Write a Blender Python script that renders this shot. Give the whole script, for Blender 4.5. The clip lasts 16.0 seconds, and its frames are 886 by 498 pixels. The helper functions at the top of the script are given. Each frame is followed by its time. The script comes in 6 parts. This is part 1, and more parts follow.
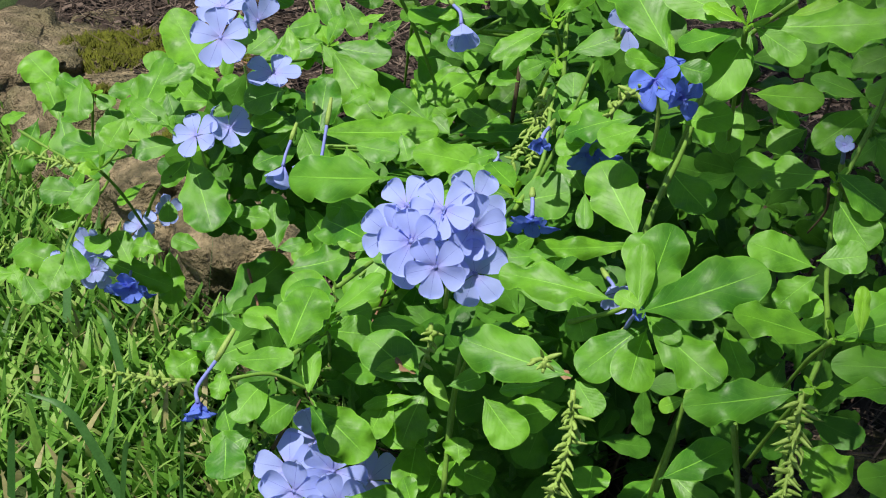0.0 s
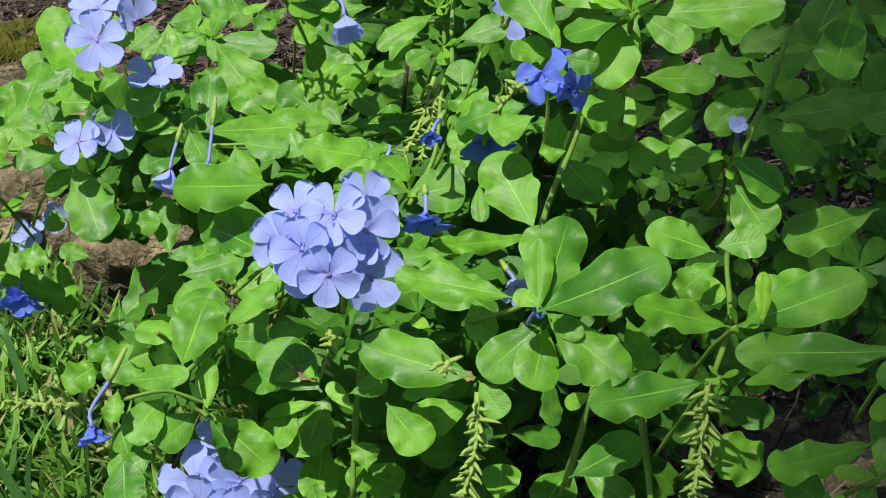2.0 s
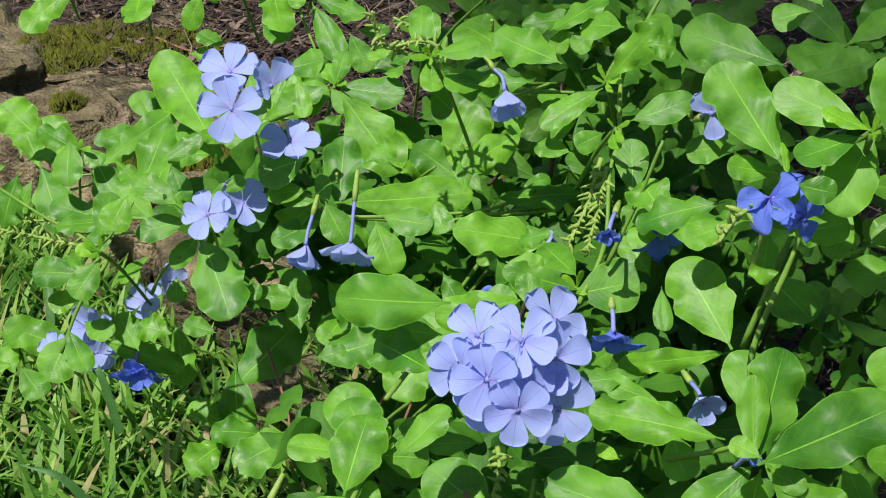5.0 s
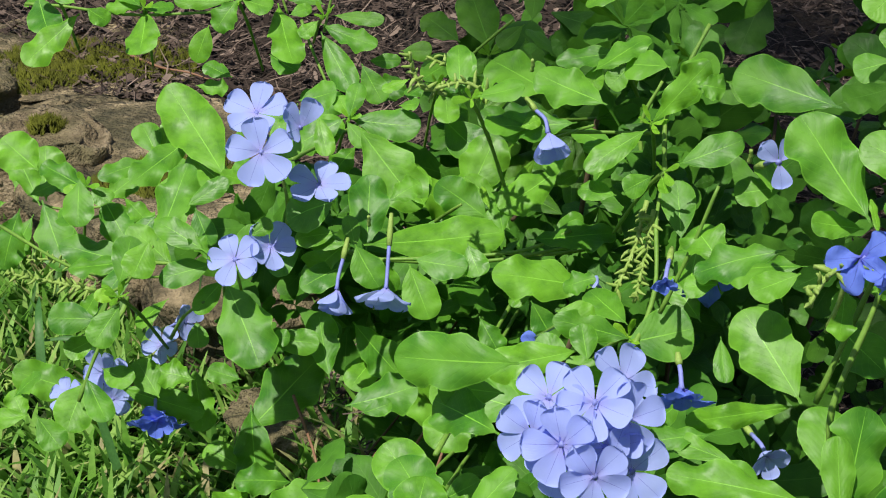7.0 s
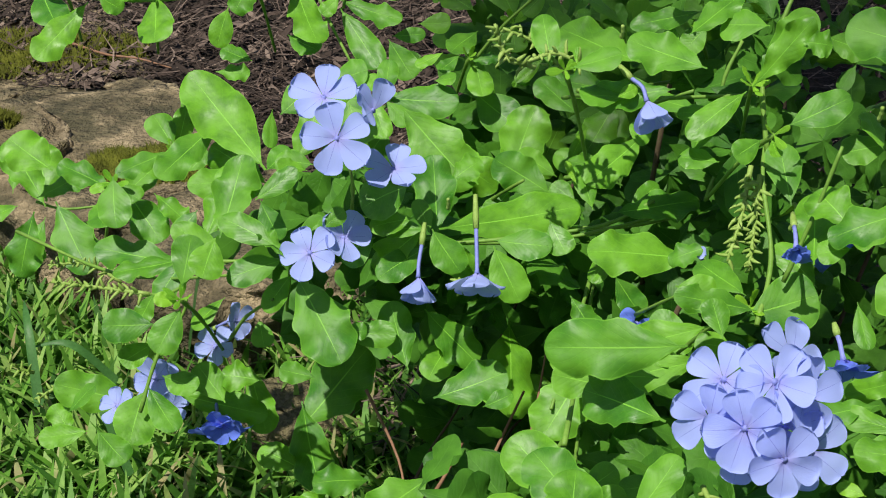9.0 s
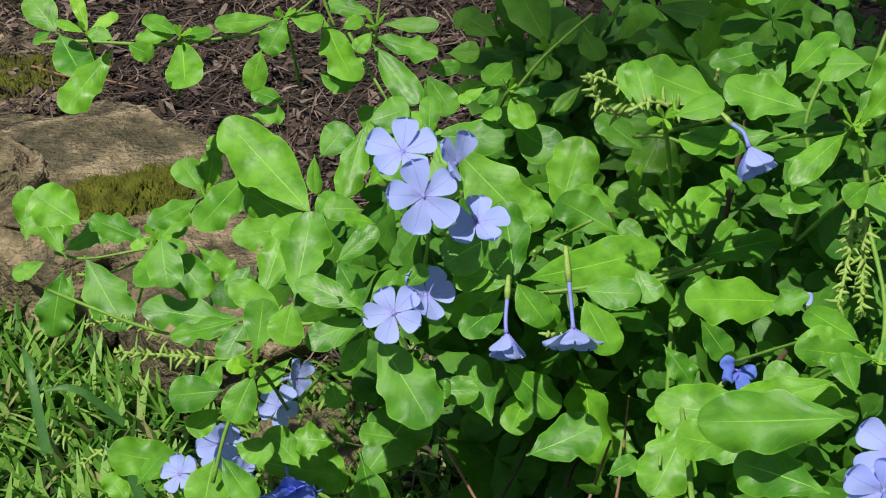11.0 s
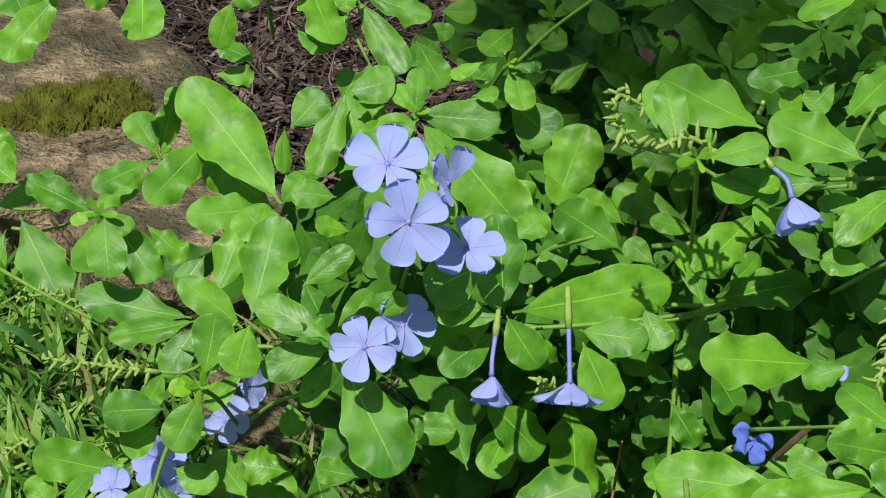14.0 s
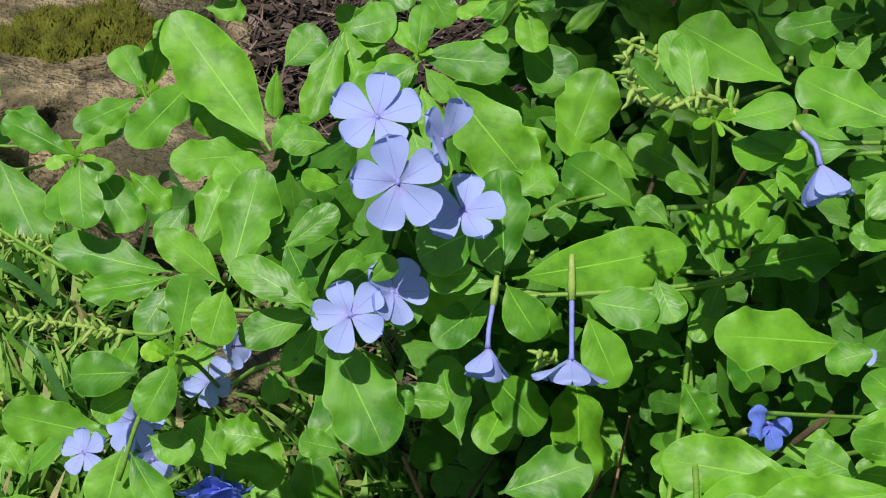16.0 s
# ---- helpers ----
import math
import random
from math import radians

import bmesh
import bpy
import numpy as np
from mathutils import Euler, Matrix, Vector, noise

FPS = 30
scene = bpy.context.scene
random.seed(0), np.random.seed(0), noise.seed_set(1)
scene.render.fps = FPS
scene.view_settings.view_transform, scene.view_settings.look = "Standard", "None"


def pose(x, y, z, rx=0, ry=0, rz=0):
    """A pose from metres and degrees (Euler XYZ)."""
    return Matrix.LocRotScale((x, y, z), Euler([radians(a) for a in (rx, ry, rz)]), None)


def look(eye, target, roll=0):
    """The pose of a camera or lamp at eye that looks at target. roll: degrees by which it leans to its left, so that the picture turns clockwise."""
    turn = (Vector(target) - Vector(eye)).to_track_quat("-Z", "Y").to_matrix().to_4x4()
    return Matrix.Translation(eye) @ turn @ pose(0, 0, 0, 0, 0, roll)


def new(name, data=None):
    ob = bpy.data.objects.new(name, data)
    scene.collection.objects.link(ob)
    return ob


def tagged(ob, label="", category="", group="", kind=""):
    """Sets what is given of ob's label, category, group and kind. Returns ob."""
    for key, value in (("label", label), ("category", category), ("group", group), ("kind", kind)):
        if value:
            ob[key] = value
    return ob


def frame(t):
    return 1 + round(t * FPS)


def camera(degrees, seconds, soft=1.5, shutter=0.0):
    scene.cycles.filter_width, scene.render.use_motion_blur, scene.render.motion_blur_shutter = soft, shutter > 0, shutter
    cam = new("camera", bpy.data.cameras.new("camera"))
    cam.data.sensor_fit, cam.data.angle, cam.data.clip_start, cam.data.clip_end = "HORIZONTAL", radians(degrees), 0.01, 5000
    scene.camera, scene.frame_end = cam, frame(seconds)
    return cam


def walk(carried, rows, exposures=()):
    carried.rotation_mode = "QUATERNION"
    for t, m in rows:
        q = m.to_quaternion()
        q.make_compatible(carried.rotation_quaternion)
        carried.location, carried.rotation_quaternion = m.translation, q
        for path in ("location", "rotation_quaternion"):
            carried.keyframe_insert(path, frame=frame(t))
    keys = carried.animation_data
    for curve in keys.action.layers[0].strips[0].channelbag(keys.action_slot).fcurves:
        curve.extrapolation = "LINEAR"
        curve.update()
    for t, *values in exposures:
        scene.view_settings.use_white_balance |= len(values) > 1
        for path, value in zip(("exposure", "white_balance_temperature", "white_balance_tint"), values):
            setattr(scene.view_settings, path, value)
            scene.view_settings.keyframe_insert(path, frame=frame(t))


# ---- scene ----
cam = camera(31.286, 16.0, soft=1.1)
PATH = [
    (0, pose(0.1918, -0.1400, 0.6497, 65.478, -2.739, 9.993)),
    (0.5, pose(0.1972, -0.1322, 0.6458, 64.633, -3.577, 7.894)),
    (1, pose(0.1984, -0.1268, 0.6525, 64.322, -2.974, 6.106)),
    (1.5, pose(0.1954, -0.1292, 0.6546, 64.607, -1.750, 5.275)),
    (2, pose(0.1945, -0.1184, 0.6564, 64.335, -1.155, 5.628)),
    (2.5, pose(0.1906, -0.0961, 0.6746, 63.204, -1.032, 5.659)),
    (3, pose(0.1782, -0.0893, 0.6758, 62.764, -1.511, 5.336)),
    (3.5, pose(0.1588, -0.0927, 0.6814, 62.655, -1.323, 5.956)),
    (4, pose(0.1489, -0.0814, 0.6810, 63.030, -1.437, 6.564)),
    (4.2, pose(0.1441, -0.0719, 0.6760, 62.896, -1.494, 6.992)),
    (6.3, pose(0.1176, -0.0332, 0.6951, 63.267, -0.933, 7.420)),
    (6.5, pose(0.1121, -0.0300, 0.6957, 63.208, -0.952, 7.102)),
    (7, pose(0.0888, -0.0263, 0.6894, 63.076, -1.333, 5.250)),
    (7.5, pose(0.0559, -0.0275, 0.6930, 62.366, -0.886, 3.694)),
    (8, pose(0.0286, -0.0223, 0.6877, 62.290, -0.475, 2.498)),
    (8.5, pose(0.0156, -0.0081, 0.6843, 62.085, -0.271, 1.137)),
    (9, pose(0.0001, -0.0001, 0.6798, 61.984, 0.002, 0.001)),
    (9.5, pose(-0.0201, 0.0081, 0.6871, 62.029, 0.312, -1.283)),
    (9.7, pose(-0.0330, 0.0126, 0.6915, 61.946, -0.033, -1.728)),
    (11.8, pose(-0.0772, 0.0556, 0.6977, 60.654, 1.356, -5.271)),
    (12, pose(-0.0778, 0.0607, 0.6957, 60.515, 1.542, -5.244)),
    (12.5, pose(-0.0878, 0.0794, 0.6929, 60.693, 1.504, -4.966)),
    (13, pose(-0.0855, 0.1120, 0.6855, 60.865, 0.467, -4.911)),
    (13.5, pose(-0.0820, 0.1284, 0.6923, 57.660, -1.614, -4.523)),
    (14, pose(-0.0774, 0.1471, 0.7047, 56.488, -3.309, -3.366)),
    (14.5, pose(-0.0723, 0.1703, 0.7065, 55.864, -3.512, -2.736)),
    (15, pose(-0.0694, 0.1863, 0.6989, 54.831, -3.374, -2.497)),
    (15.5, pose(-0.0671, 0.1937, 0.6975, 54.209, -3.272, -2.353)),
    (16, pose(-0.0624, 0.1945, 0.6904, 53.488, -3.623, -1.921)),
]
walk(cam, PATH, exposures=[(0, 0.22), (4, 0.18), (9, 0.13), (12, 0.07), (16, 0.05)])
# ---- end of camera

from mathutils.bvhtree import BVHTree

# ---- world, sun ----
world = bpy.data.worlds.new("sky")
scene.world = world
world.use_nodes = True
wn = world.node_tree.nodes
sky = wn.new("ShaderNodeTexSky")
sky.sky_type = "NISHITA"
sky.sun_disc = False
SUN_ELEVATION, SUN_FROM = 64.0, 215.0   # degrees above the horizon; bearing that the light comes from, from +y to +x
sky.sun_elevation = radians(SUN_ELEVATION)
sky.sun_rotation = radians(SUN_FROM)
wn["Background"].inputs["Strength"].default_value = 0.075
world.node_tree.links.new(sky.outputs[0], wn["Background"].inputs["Color"])
sun_data = bpy.data.lights.new("sun", "SUN")
sun_data.energy, sun_data.angle, sun_data.color = 5.2, radians(0.6), (1.0, 0.955, 0.86)
sun = new("sun", sun_data)
ce = math.cos(radians(SUN_ELEVATION))
sun_way = Vector((ce * math.sin(radians(SUN_FROM)), ce * math.cos(radians(SUN_FROM)), math.sin(radians(SUN_ELEVATION))))
sun.matrix_world = look(sun_way * 20, (0, 0, 0))

rng = random.Random(7)


# ---- materials ----
def material(name):
    m = bpy.data.materials.new(name)
    m.use_nodes = True
    t = m.node_tree
    return m, t.nodes, t.links, t.nodes["Principled BSDF"]


def node(nodes, kind, **values):
    n = nodes.new(kind)
    for key, value in values.items():
        if isinstance(value, (int, float, tuple)):
            n.inputs[key.replace("_", " ")].default_value = value
    return n


def ramp(nodes, links, source, stops):
    r = nodes.new("ShaderNodeValToRGB")
    while len(r.color_ramp.elements) < len(stops):
        r.color_ramp.elements.new(0.5)
    for e, (p, c) in zip(r.color_ramp.elements, stops):
        e.position, e.color = p, (*c, 1)
    links.new(source, r.inputs[0])
    return r.outputs[0]


def mix(nodes, links, fac, a, b, blend="MIX"):
    m = nodes.new("ShaderNodeMix")
    m.data_type, m.blend_type = "RGBA", blend
    for i, v in ((0, fac), (6, a), (7, b)):
        if hasattr(v, "links"):
            links.new(v, m.inputs[i])
        elif isinstance(v, tuple):
            m.inputs[i].default_value = (*v, 1)
        else:
            m.inputs[i].default_value = v
    return m.outputs[2]


def math_node(nodes, links, op, a, b=0.0):
    m = nodes.new("ShaderNodeMath")
    m.operation = op
    for i, v in enumerate((a, b)):
        if hasattr(v, "links"):
            links.new(v, m.inputs[i])
        else:
            m.inputs[i].default_value = v
    return m.outputs[0]


def bump(nodes, links, height, bsdf, strength, distance):
    b = nodes.new("ShaderNodeBump")
    b.inputs["Strength"].default_value, b.inputs["Distance"].default_value = strength, distance
    links.new(height, b.inputs["Height"])
    links.new(b.outputs[0], bsdf.inputs["Normal"])


def leaf_material(name, young, old, joined=False):
    """Leaf green with a pale midrib, fine side veins, mottling and light that shines through the blade."""
    m, n, l, p = material(name)
    uv = n.new("ShaderNodeUVMap")
    uv.uv_map = "UVMap"
    sep = n.new("ShaderNodeSeparateXYZ")
    l.new(uv.outputs[0], sep.inputs[0])
    across = math_node(n, l, "ABSOLUTE", math_node(n, l, "SUBTRACT", sep.outputs[0], 0.5))
    along = sep.outputs[1]
    if joined:
        pick = n.new("ShaderNodeNewGeometry").outputs["Random Per Island"]
    else:
        pick = n.new("ShaderNodeObjectInfo").outputs["Random"]
    mott = node(n, "ShaderNodeTexNoise", Scale=140.0, Detail=4.0, Roughness=0.6)
    l.new(n.new("ShaderNodeNewGeometry").outputs["Position"], mott.inputs["Vector"])
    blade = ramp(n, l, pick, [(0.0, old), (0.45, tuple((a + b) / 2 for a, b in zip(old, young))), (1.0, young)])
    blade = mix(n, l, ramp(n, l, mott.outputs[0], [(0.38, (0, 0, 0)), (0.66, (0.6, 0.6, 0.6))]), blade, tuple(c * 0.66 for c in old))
    # midrib: thins towards the tip
    wide = math_node(n, l, "MULTIPLY", math_node(n, l, "SUBTRACT", 1.1, along), 0.022)
    rib = math_node(n, l, "LESS_THAN", across, wide)
    # side veins lean forwards from the rib
    slant = math_node(n, l, "SUBTRACT", math_node(n, l, "MULTIPLY", along, 9.0), math_node(n, l, "MULTIPLY", across, 6.0))
    vein = math_node(n, l, "LESS_THAN", math_node(n, l, "PINGPONG", slant, 0.5), 0.035)
    pale = tuple(min(1, c * 1.6 + 0.03) for c in young)
    colour = mix(n, l, math_node(n, l, "MULTIPLY", vein, 0.08 if joined else 0.12), blade, pale)
    colour = mix(n, l, math_node(n, l, "MULTIPLY", rib, 0.35 if joined else 0.75), colour, pale)
    rim = math_node(n, l, "GREATER_THAN", across, 0.476)
    colour = mix(n, l, math_node(n, l, "MULTIPLY", rim, 0.1 if joined else 0.3), colour, pale)
    cells = node(n, "ShaderNodeTexVoronoi", Scale=330.0)
    cells.feature = "DISTANCE_TO_EDGE"
    l.new(n.new("ShaderNodeNewGeometry").outputs["Position"], cells.inputs["Vector"])
    net = ramp(n, l, cells.outputs["Distance"], [(0.0, (1, 1, 1)), (0.10, (0, 0, 0))])
    if not joined:
        colour = mix(n, l, math_node(n, l, "MULTIPLY", net, 0.05), colour, pale)
    soft = node(n, "ShaderNodeTexNoise", Scale=60.0, Detail=3.0)
    l.new(n.new("ShaderNodeNewGeometry").outputs["Position"], soft.inputs["Vector"])
    colour = mix(n, l, ramp(n, l, soft.outputs[0], [(0.4, (0, 0, 0)), (0.7, (0.55, 0.55, 0.55))]), colour, tuple(c * 1.15 + 0.006 for c in young))
    l.new(colour, p.inputs["Base Color"])
    l.new(ramp(n, l, soft.outputs[0], [(0.35, (0.42, 0.42, 0.42)), (0.65, (0.58, 0.58, 0.58))]), p.inputs["Roughness"])
    p.inputs["Specular IOR Level"].default_value = 0.2 if joined else 0.45
    height = math_node(n, l, "ADD", math_node(n, l, "MULTIPLY", mott.outputs[0], 0.3), math_node(n, l, "MULTIPLY", math_node(n, l, "MAXIMUM", rib, math_node(n, l, "MULTIPLY", vein, 0.5)), -0.5))
    height = math_node(n, l, "ADD", height, math_node(n, l, "MULTIPLY", soft.outputs[0], 0.8))
    quilt = math_node(n, l, "PINGPONG", slant, 0.5)
    height = math_node(n, l, "ADD", height, math_node(n, l, "MULTIPLY", quilt, 0.07))
    bump(n, l, height, p, 0.5, 0.0016)
    tr = n.new("ShaderNodeBsdfTranslucent")
    glow = mix(n, l, 0.5, colour, (young[0] * 1.9, young[1] * 1.65, young[2] * 0.5))
    l.new(glow, tr.inputs["Color"])
    mx = n.new("ShaderNodeMixShader")
    mx.inputs[0].default_value = 0.22 if joined else 0.30
    l.new(p.outputs[0], mx.inputs[1])
    l.new(tr.outputs[0], mx.inputs[2])
    l.new(mx.outputs[0], n["Material Output"].inputs["Surface"])
    return m


def petal_material(name, tip, throat, vein):
    m, n, l, p = material(name)
    uv = n.new("ShaderNodeUVMap")
    uv.uv_map = "UVMap"
    sep = n.new("ShaderNodeSeparateXYZ")
    l.new(uv.outputs[0], sep.inputs[0])
    across = math_node(n, l, "ABSOLUTE", math_node(n, l, "SUBTRACT", sep.outputs[0], 0.5))
    colour = ramp(n, l, sep.outputs[1], [(0.0, throat), (0.16, tuple((a + b) / 2 for a, b in zip(tip, throat))), (0.35, tip)])
    streak = node(n, "ShaderNodeTexNoise", Scale=9.0, Detail=2.0)
    st = n.new("ShaderNodeMapping")
    st.inputs["Scale"].default_value = (5.0, 0.5, 1.0)
    l.new(uv.outputs[0], st.inputs[0])
    l.new(st.outputs[0], streak.inputs["Vector"])
    colour = mix(n, l, math_node(n, l, "MULTIPLY", streak.outputs[0], 0.35), colour, tuple(c * 0.8 for c in tip))
    line = math_node(n, l, "LESS_THAN", across, math_node(n, l, "MULTIPLY", math_node(n, l, "SUBTRACT", 1.0, sep.outputs[1]), 0.022))
    colour = mix(n, l, math_node(n, l, "MULTIPLY", line, 0.6), colour, vein)
    l.new(colour, p.inputs["Base Color"])
    p.inputs["Roughness"].default_value = 0.6
    p.inputs["Specular IOR Level"].default_value = 0.25
    bump(n, l, streak.outputs[0], p, 0.25, 0.001)
    tr = n.new("ShaderNodeBsdfTranslucent")
    l.new(colour, tr.inputs["Color"])
    mx = n.new("ShaderNodeMixShader")
    mx.inputs[0].default_value = 0.35
    l.new(p.outputs[0], mx.inputs[1])
    l.new(tr.outputs[0], mx.inputs[2])
    l.new(mx.outputs[0], n["Material Output"].inputs["Surface"])
    return m


def grainy(name, stops, scale, rough=0.8, relief=0.4, depth=0.004, detail=6.0, pick=None, second=None, glow=0.0):
    """A rough natural surface: noise through a colour ramp, darker fine grain, relief."""
    m, n, l, p = material(name)
    geo = n.new("ShaderNodeNewGeometry")
    big = node(n, "ShaderNodeTexNoise", Scale=scale, Detail=detail, Roughness=0.62)
    fine = node(n, "ShaderNodeTexNoise", Scale=scale * 9, Detail=3.0)
    for t in (big, fine):
        l.new(geo.outputs["Position"], t.inputs["Vector"])
    source = big.outputs[0]
    if pick == "island":
        source = math_node(n, l, "ADD", math_node(n, l, "MULTIPLY", geo.outputs["Random Per Island"], 0.75), math_node(n, l, "MULTIPLY", big.outputs[0], 0.25))
    colour = ramp(n, l, source, stops)
    colour = mix(n, l, math_node(n, l, "MULTIPLY", fine.outputs[0], 0.7), colour, tuple(c * 0.5 for c in stops[0][1]), "MIX")
    if second:
        where, tone = second
        patch = node(n, "ShaderNodeTexNoise", Scale=where, Detail=5.0, Roughness=0.7)
        l.new(geo.outputs["Position"], patch.inputs["Vector"])
        colour = mix(n, l, ramp(n, l, patch.outputs[0], [(0.46, (0, 0, 0)), (0.58, (0.85, 0.85, 0.85))]), colour, tone)
    l.new(colour, p.inputs["Base Color"])
    p.inputs["Roughness"].default_value = rough
    p.inputs["Specular IOR Level"].default_value = 0.25
    both = math_node(n, l, "ADD", big.outputs[0], math_node(n, l, "MULTIPLY", fine.outputs[0], 0.4))
    bump(n, l, both, p, relief, depth)
    if glow:
        tr = n.new("ShaderNodeBsdfTranslucent")
        l.new(colour, tr.inputs["Color"])
        mx = n.new("ShaderNodeMixShader")
        mx.inputs[0].default_value = glow
        l.new(p.outputs[0], mx.inputs[1])
        l.new(tr.outputs[0], mx.inputs[2])
        l.new(mx.outputs[0], n["Material Output"].inputs["Surface"])
    return m


LEAF = leaf_material("leaf_green", (0.160, 0.40, 0.020), (0.046, 0.195, 0.014))
LEAF_YOUNG = leaf_material("leaf_young", (0.24, 0.50, 0.025), (0.13, 0.37, 0.018))
# leaf green darkened for inner leaves: the shrub's inner shade put into the colour
LEAF_FILL = leaf_material("leaf_green_shaded", (0.082, 0.235, 0.018), (0.028, 0.115, 0.012), joined=True)
PETAL = petal_material("petal_pale_blue", (0.41, 0.49, 0.95), (0.43, 0.41, 0.87), (0.17, 0.15, 0.62))
PETAL_DEEP = petal_material("petal_deep_blue", (0.16, 0.25, 0.86), (0.14, 0.13, 0.60), (0.05, 0.05, 0.35))
TUBE = grainy("flower_tube", [(0.2, (0.20, 0.24, 0.62)), (0.8, (0.33, 0.36, 0.80))], 60, 0.6, 0.2, 0.001)
CALYX = grainy("calyx_green", [(0.25, (0.29, 0.48, 0.07)), (0.75, (0.55, 0.72, 0.22))], 160, 0.55, 0.4, 0.001, glow=0.25)
STEM = grainy("stem_green", [(0.2, (0.12, 0.27, 0.035)), (0.8, (0.27, 0.44, 0.075))], 70, 0.5, 0.3, 0.001)
STEM_OLD = grainy("stem_brown", [(0.2, (0.06, 0.045, 0.025)), (0.8, (0.17, 0.12, 0.07))], 90, 0.85, 0.5, 0.002)
ROCK = grainy("sandstone", [(0.34, (0.06, 0.05, 0.03)), (0.45, (0.23, 0.185, 0.105)), (0.60, (0.60, 0.47, 0.28))], 22, 0.95, 1.0, 0.03, 12.0, second=(9.0, (0.085, 0.078, 0.042)))
ROCK_TAN = grainy("tan_sandstone", [(0.32, (0.11, 0.086, 0.05)), (0.45, (0.26, 0.20, 0.12)), (0.62, (0.54, 0.43, 0.27))], 30, 0.95, 1.0, 0.025, 12.0, second=(7.0, (0.17, 0.15, 0.075)))
MOSS = grainy("moss", [(0.25, (0.05, 0.055, 0.008)), (0.5, (0.12, 0.135, 0.012)), (0.75, (0.22, 0.235, 0.028))], 45, 0.95, 0.8, 0.004)
GRASS = grainy("grass_blade", [(0.15, (0.05, 0.16, 0.02)), (0.5, (0.22, 0.50, 0.06)), (0.78, (0.44, 0.70, 0.16)), (0.84, (0.58, 0.50, 0.25))], 24, 0.5, 0.2, 0.001, pick="island", glow=0.4)
BLADE = grainy("broad_blade", [(0.2, (0.05, 0.16, 0.035)), (0.8, (0.12, 0.30, 0.075))], 60, 0.45, 0.2, 0.001, glow=0.3)
STRAW = grainy("pine_straw", [(0.15, (0.028, 0.019, 0.014)), (0.5, (0.075, 0.052, 0.040)), (0.75, (0.20, 0.145, 0.115)), (0.9, (0.36, 0.27, 0.21))], 40, 0.85, 0.4, 0.002, pick="island")
REDDISH = grainy("dead_stalk", [(0.2, (0.20, 0.10, 0.055)), (0.8, (0.40, 0.23, 0.14))], 80, 0.8, 0.4, 0.002)
DRY = grainy("dry_leaf", [(0.2, (0.22, 0.12, 0.06)), (0.8, (0.46, 0.30, 0.20))], 50, 0.8, 0.4, 0.002)
TURF = grainy("turf", [(0.25, (0.02, 0.035, 0.010)), (0.55, (0.045, 0.085, 0.020)), (0.8, (0.10, 0.16, 0.045))], 45, 0.95, 0.9, 0.01, 8.0)
SOIL = grainy("soil", [(0.25, (0.020, 0.016, 0.012)), (0.7, (0.058, 0.044, 0.033))], 30, 0.95, 0.9, 0.01, 8.0)


# ---- building helpers ----
def finish(name, me, mat, parent=None, label="", smooth=True):
    if smooth:
        me.shade_smooth()
    if mat and not me.materials:
        me.materials.append(mat)
    ob = new(name, me)
    if parent:
        ob.parent = parent
    if label:
        ob["label"] = label
    return ob


def part(name, bm, mat, parent, label=""):
    me = bpy.data.meshes.new(name)
    bm.to_mesh(me)
    bm.free()
    return finish(name, me, mat, parent, label)


def empty(name, place, **tags):
    e = new(name)
    e.empty_display_size = 0.02
    e.location = place
    return tagged(e, **tags)


def blade_width(s, kind):
    """Half width of a leaf blade along its length, 0 to 1: a stalk that widens in a long wedge, a broad round end."""
    wide, taper, full = kind
    t = (s - 0.05) / 0.95
    if t <= 0:
        return 0.0
    if t < wide:
        return 0.5 * math.sin(math.pi / 2 * (t / wide) ** 1.1) ** taper
    return 0.5 * max(1 - ((t - wide) / (1 - wide)) ** full, 0.0) ** 0.5


def leaf_grid(ns, nu, kind, wave, phase, fold, arch, lobes, bend=0.0):
    """Vertices, faces and uvs of a leaf of length 1 along +y, blade facing +z, width about 1, with a wavy edge."""
    vs, uvs, fs = [], [], []
    for i in range(ns + 1):
        k = i / ns
        s = 1 - (1 - k) ** 1.6
        w = max(blade_width(s, kind), 0.022 if s < 0.5 else 0.003)
        for j in range(nu + 1):
            u = j / nu * 2 - 1
            side = 2.1 if u > 0 else 0.0
            ripple = math.sin(s * 21 + phase + side) + 0.3 * math.sin(s * 34 + phase * 2.3 + side * 2)
            edge = 1 + lobes * ripple * (u * u) * min(1.0, 6 * s, 4.5 * (1 - s))
            x = u * w * edge
            z = fold * abs(x) * (1.3 - abs(u)) - arch * s * s - fold * 0.55 * w * u * u
            z += wave * (math.sin(s * 15 + phase * 1.7 + side) + 0.5 * math.sin(s * 27 + phase + side)) * abs(u) ** 2.2 * (w * 2)
            vs.append((x + bend * s * s, s, z + 0.02 * math.sin(s * 5 + phase)))
            uvs.append((u * 0.5 + 0.5, s))
    for i in range(ns):
        for j in range(nu):
            a = i * (nu + 1) + j
            fs.append((a, a + 1, a + nu + 2, a + nu + 1))
    return vs, fs, uvs


def leaf_shape(k):
    r = random.Random(100 + k)
    return dict(kind=(r.uniform(0.54, 0.66), r.uniform(0.72, 1.0), r.uniform(2.3, 2.9)), wave=r.uniform(0.012, 0.04) if k < 6 else r.uniform(0.06, 0.115), phase=r.uniform(0, 6), fold=r.uniform(0.04, 0.20), arch=r.uniform(-0.06, 0.14), lobes=r.uniform(0.0, 0.02) if k < 6 else r.uniform(0.05, 0.10), bend=r.uniform(-0.12, 0.12))


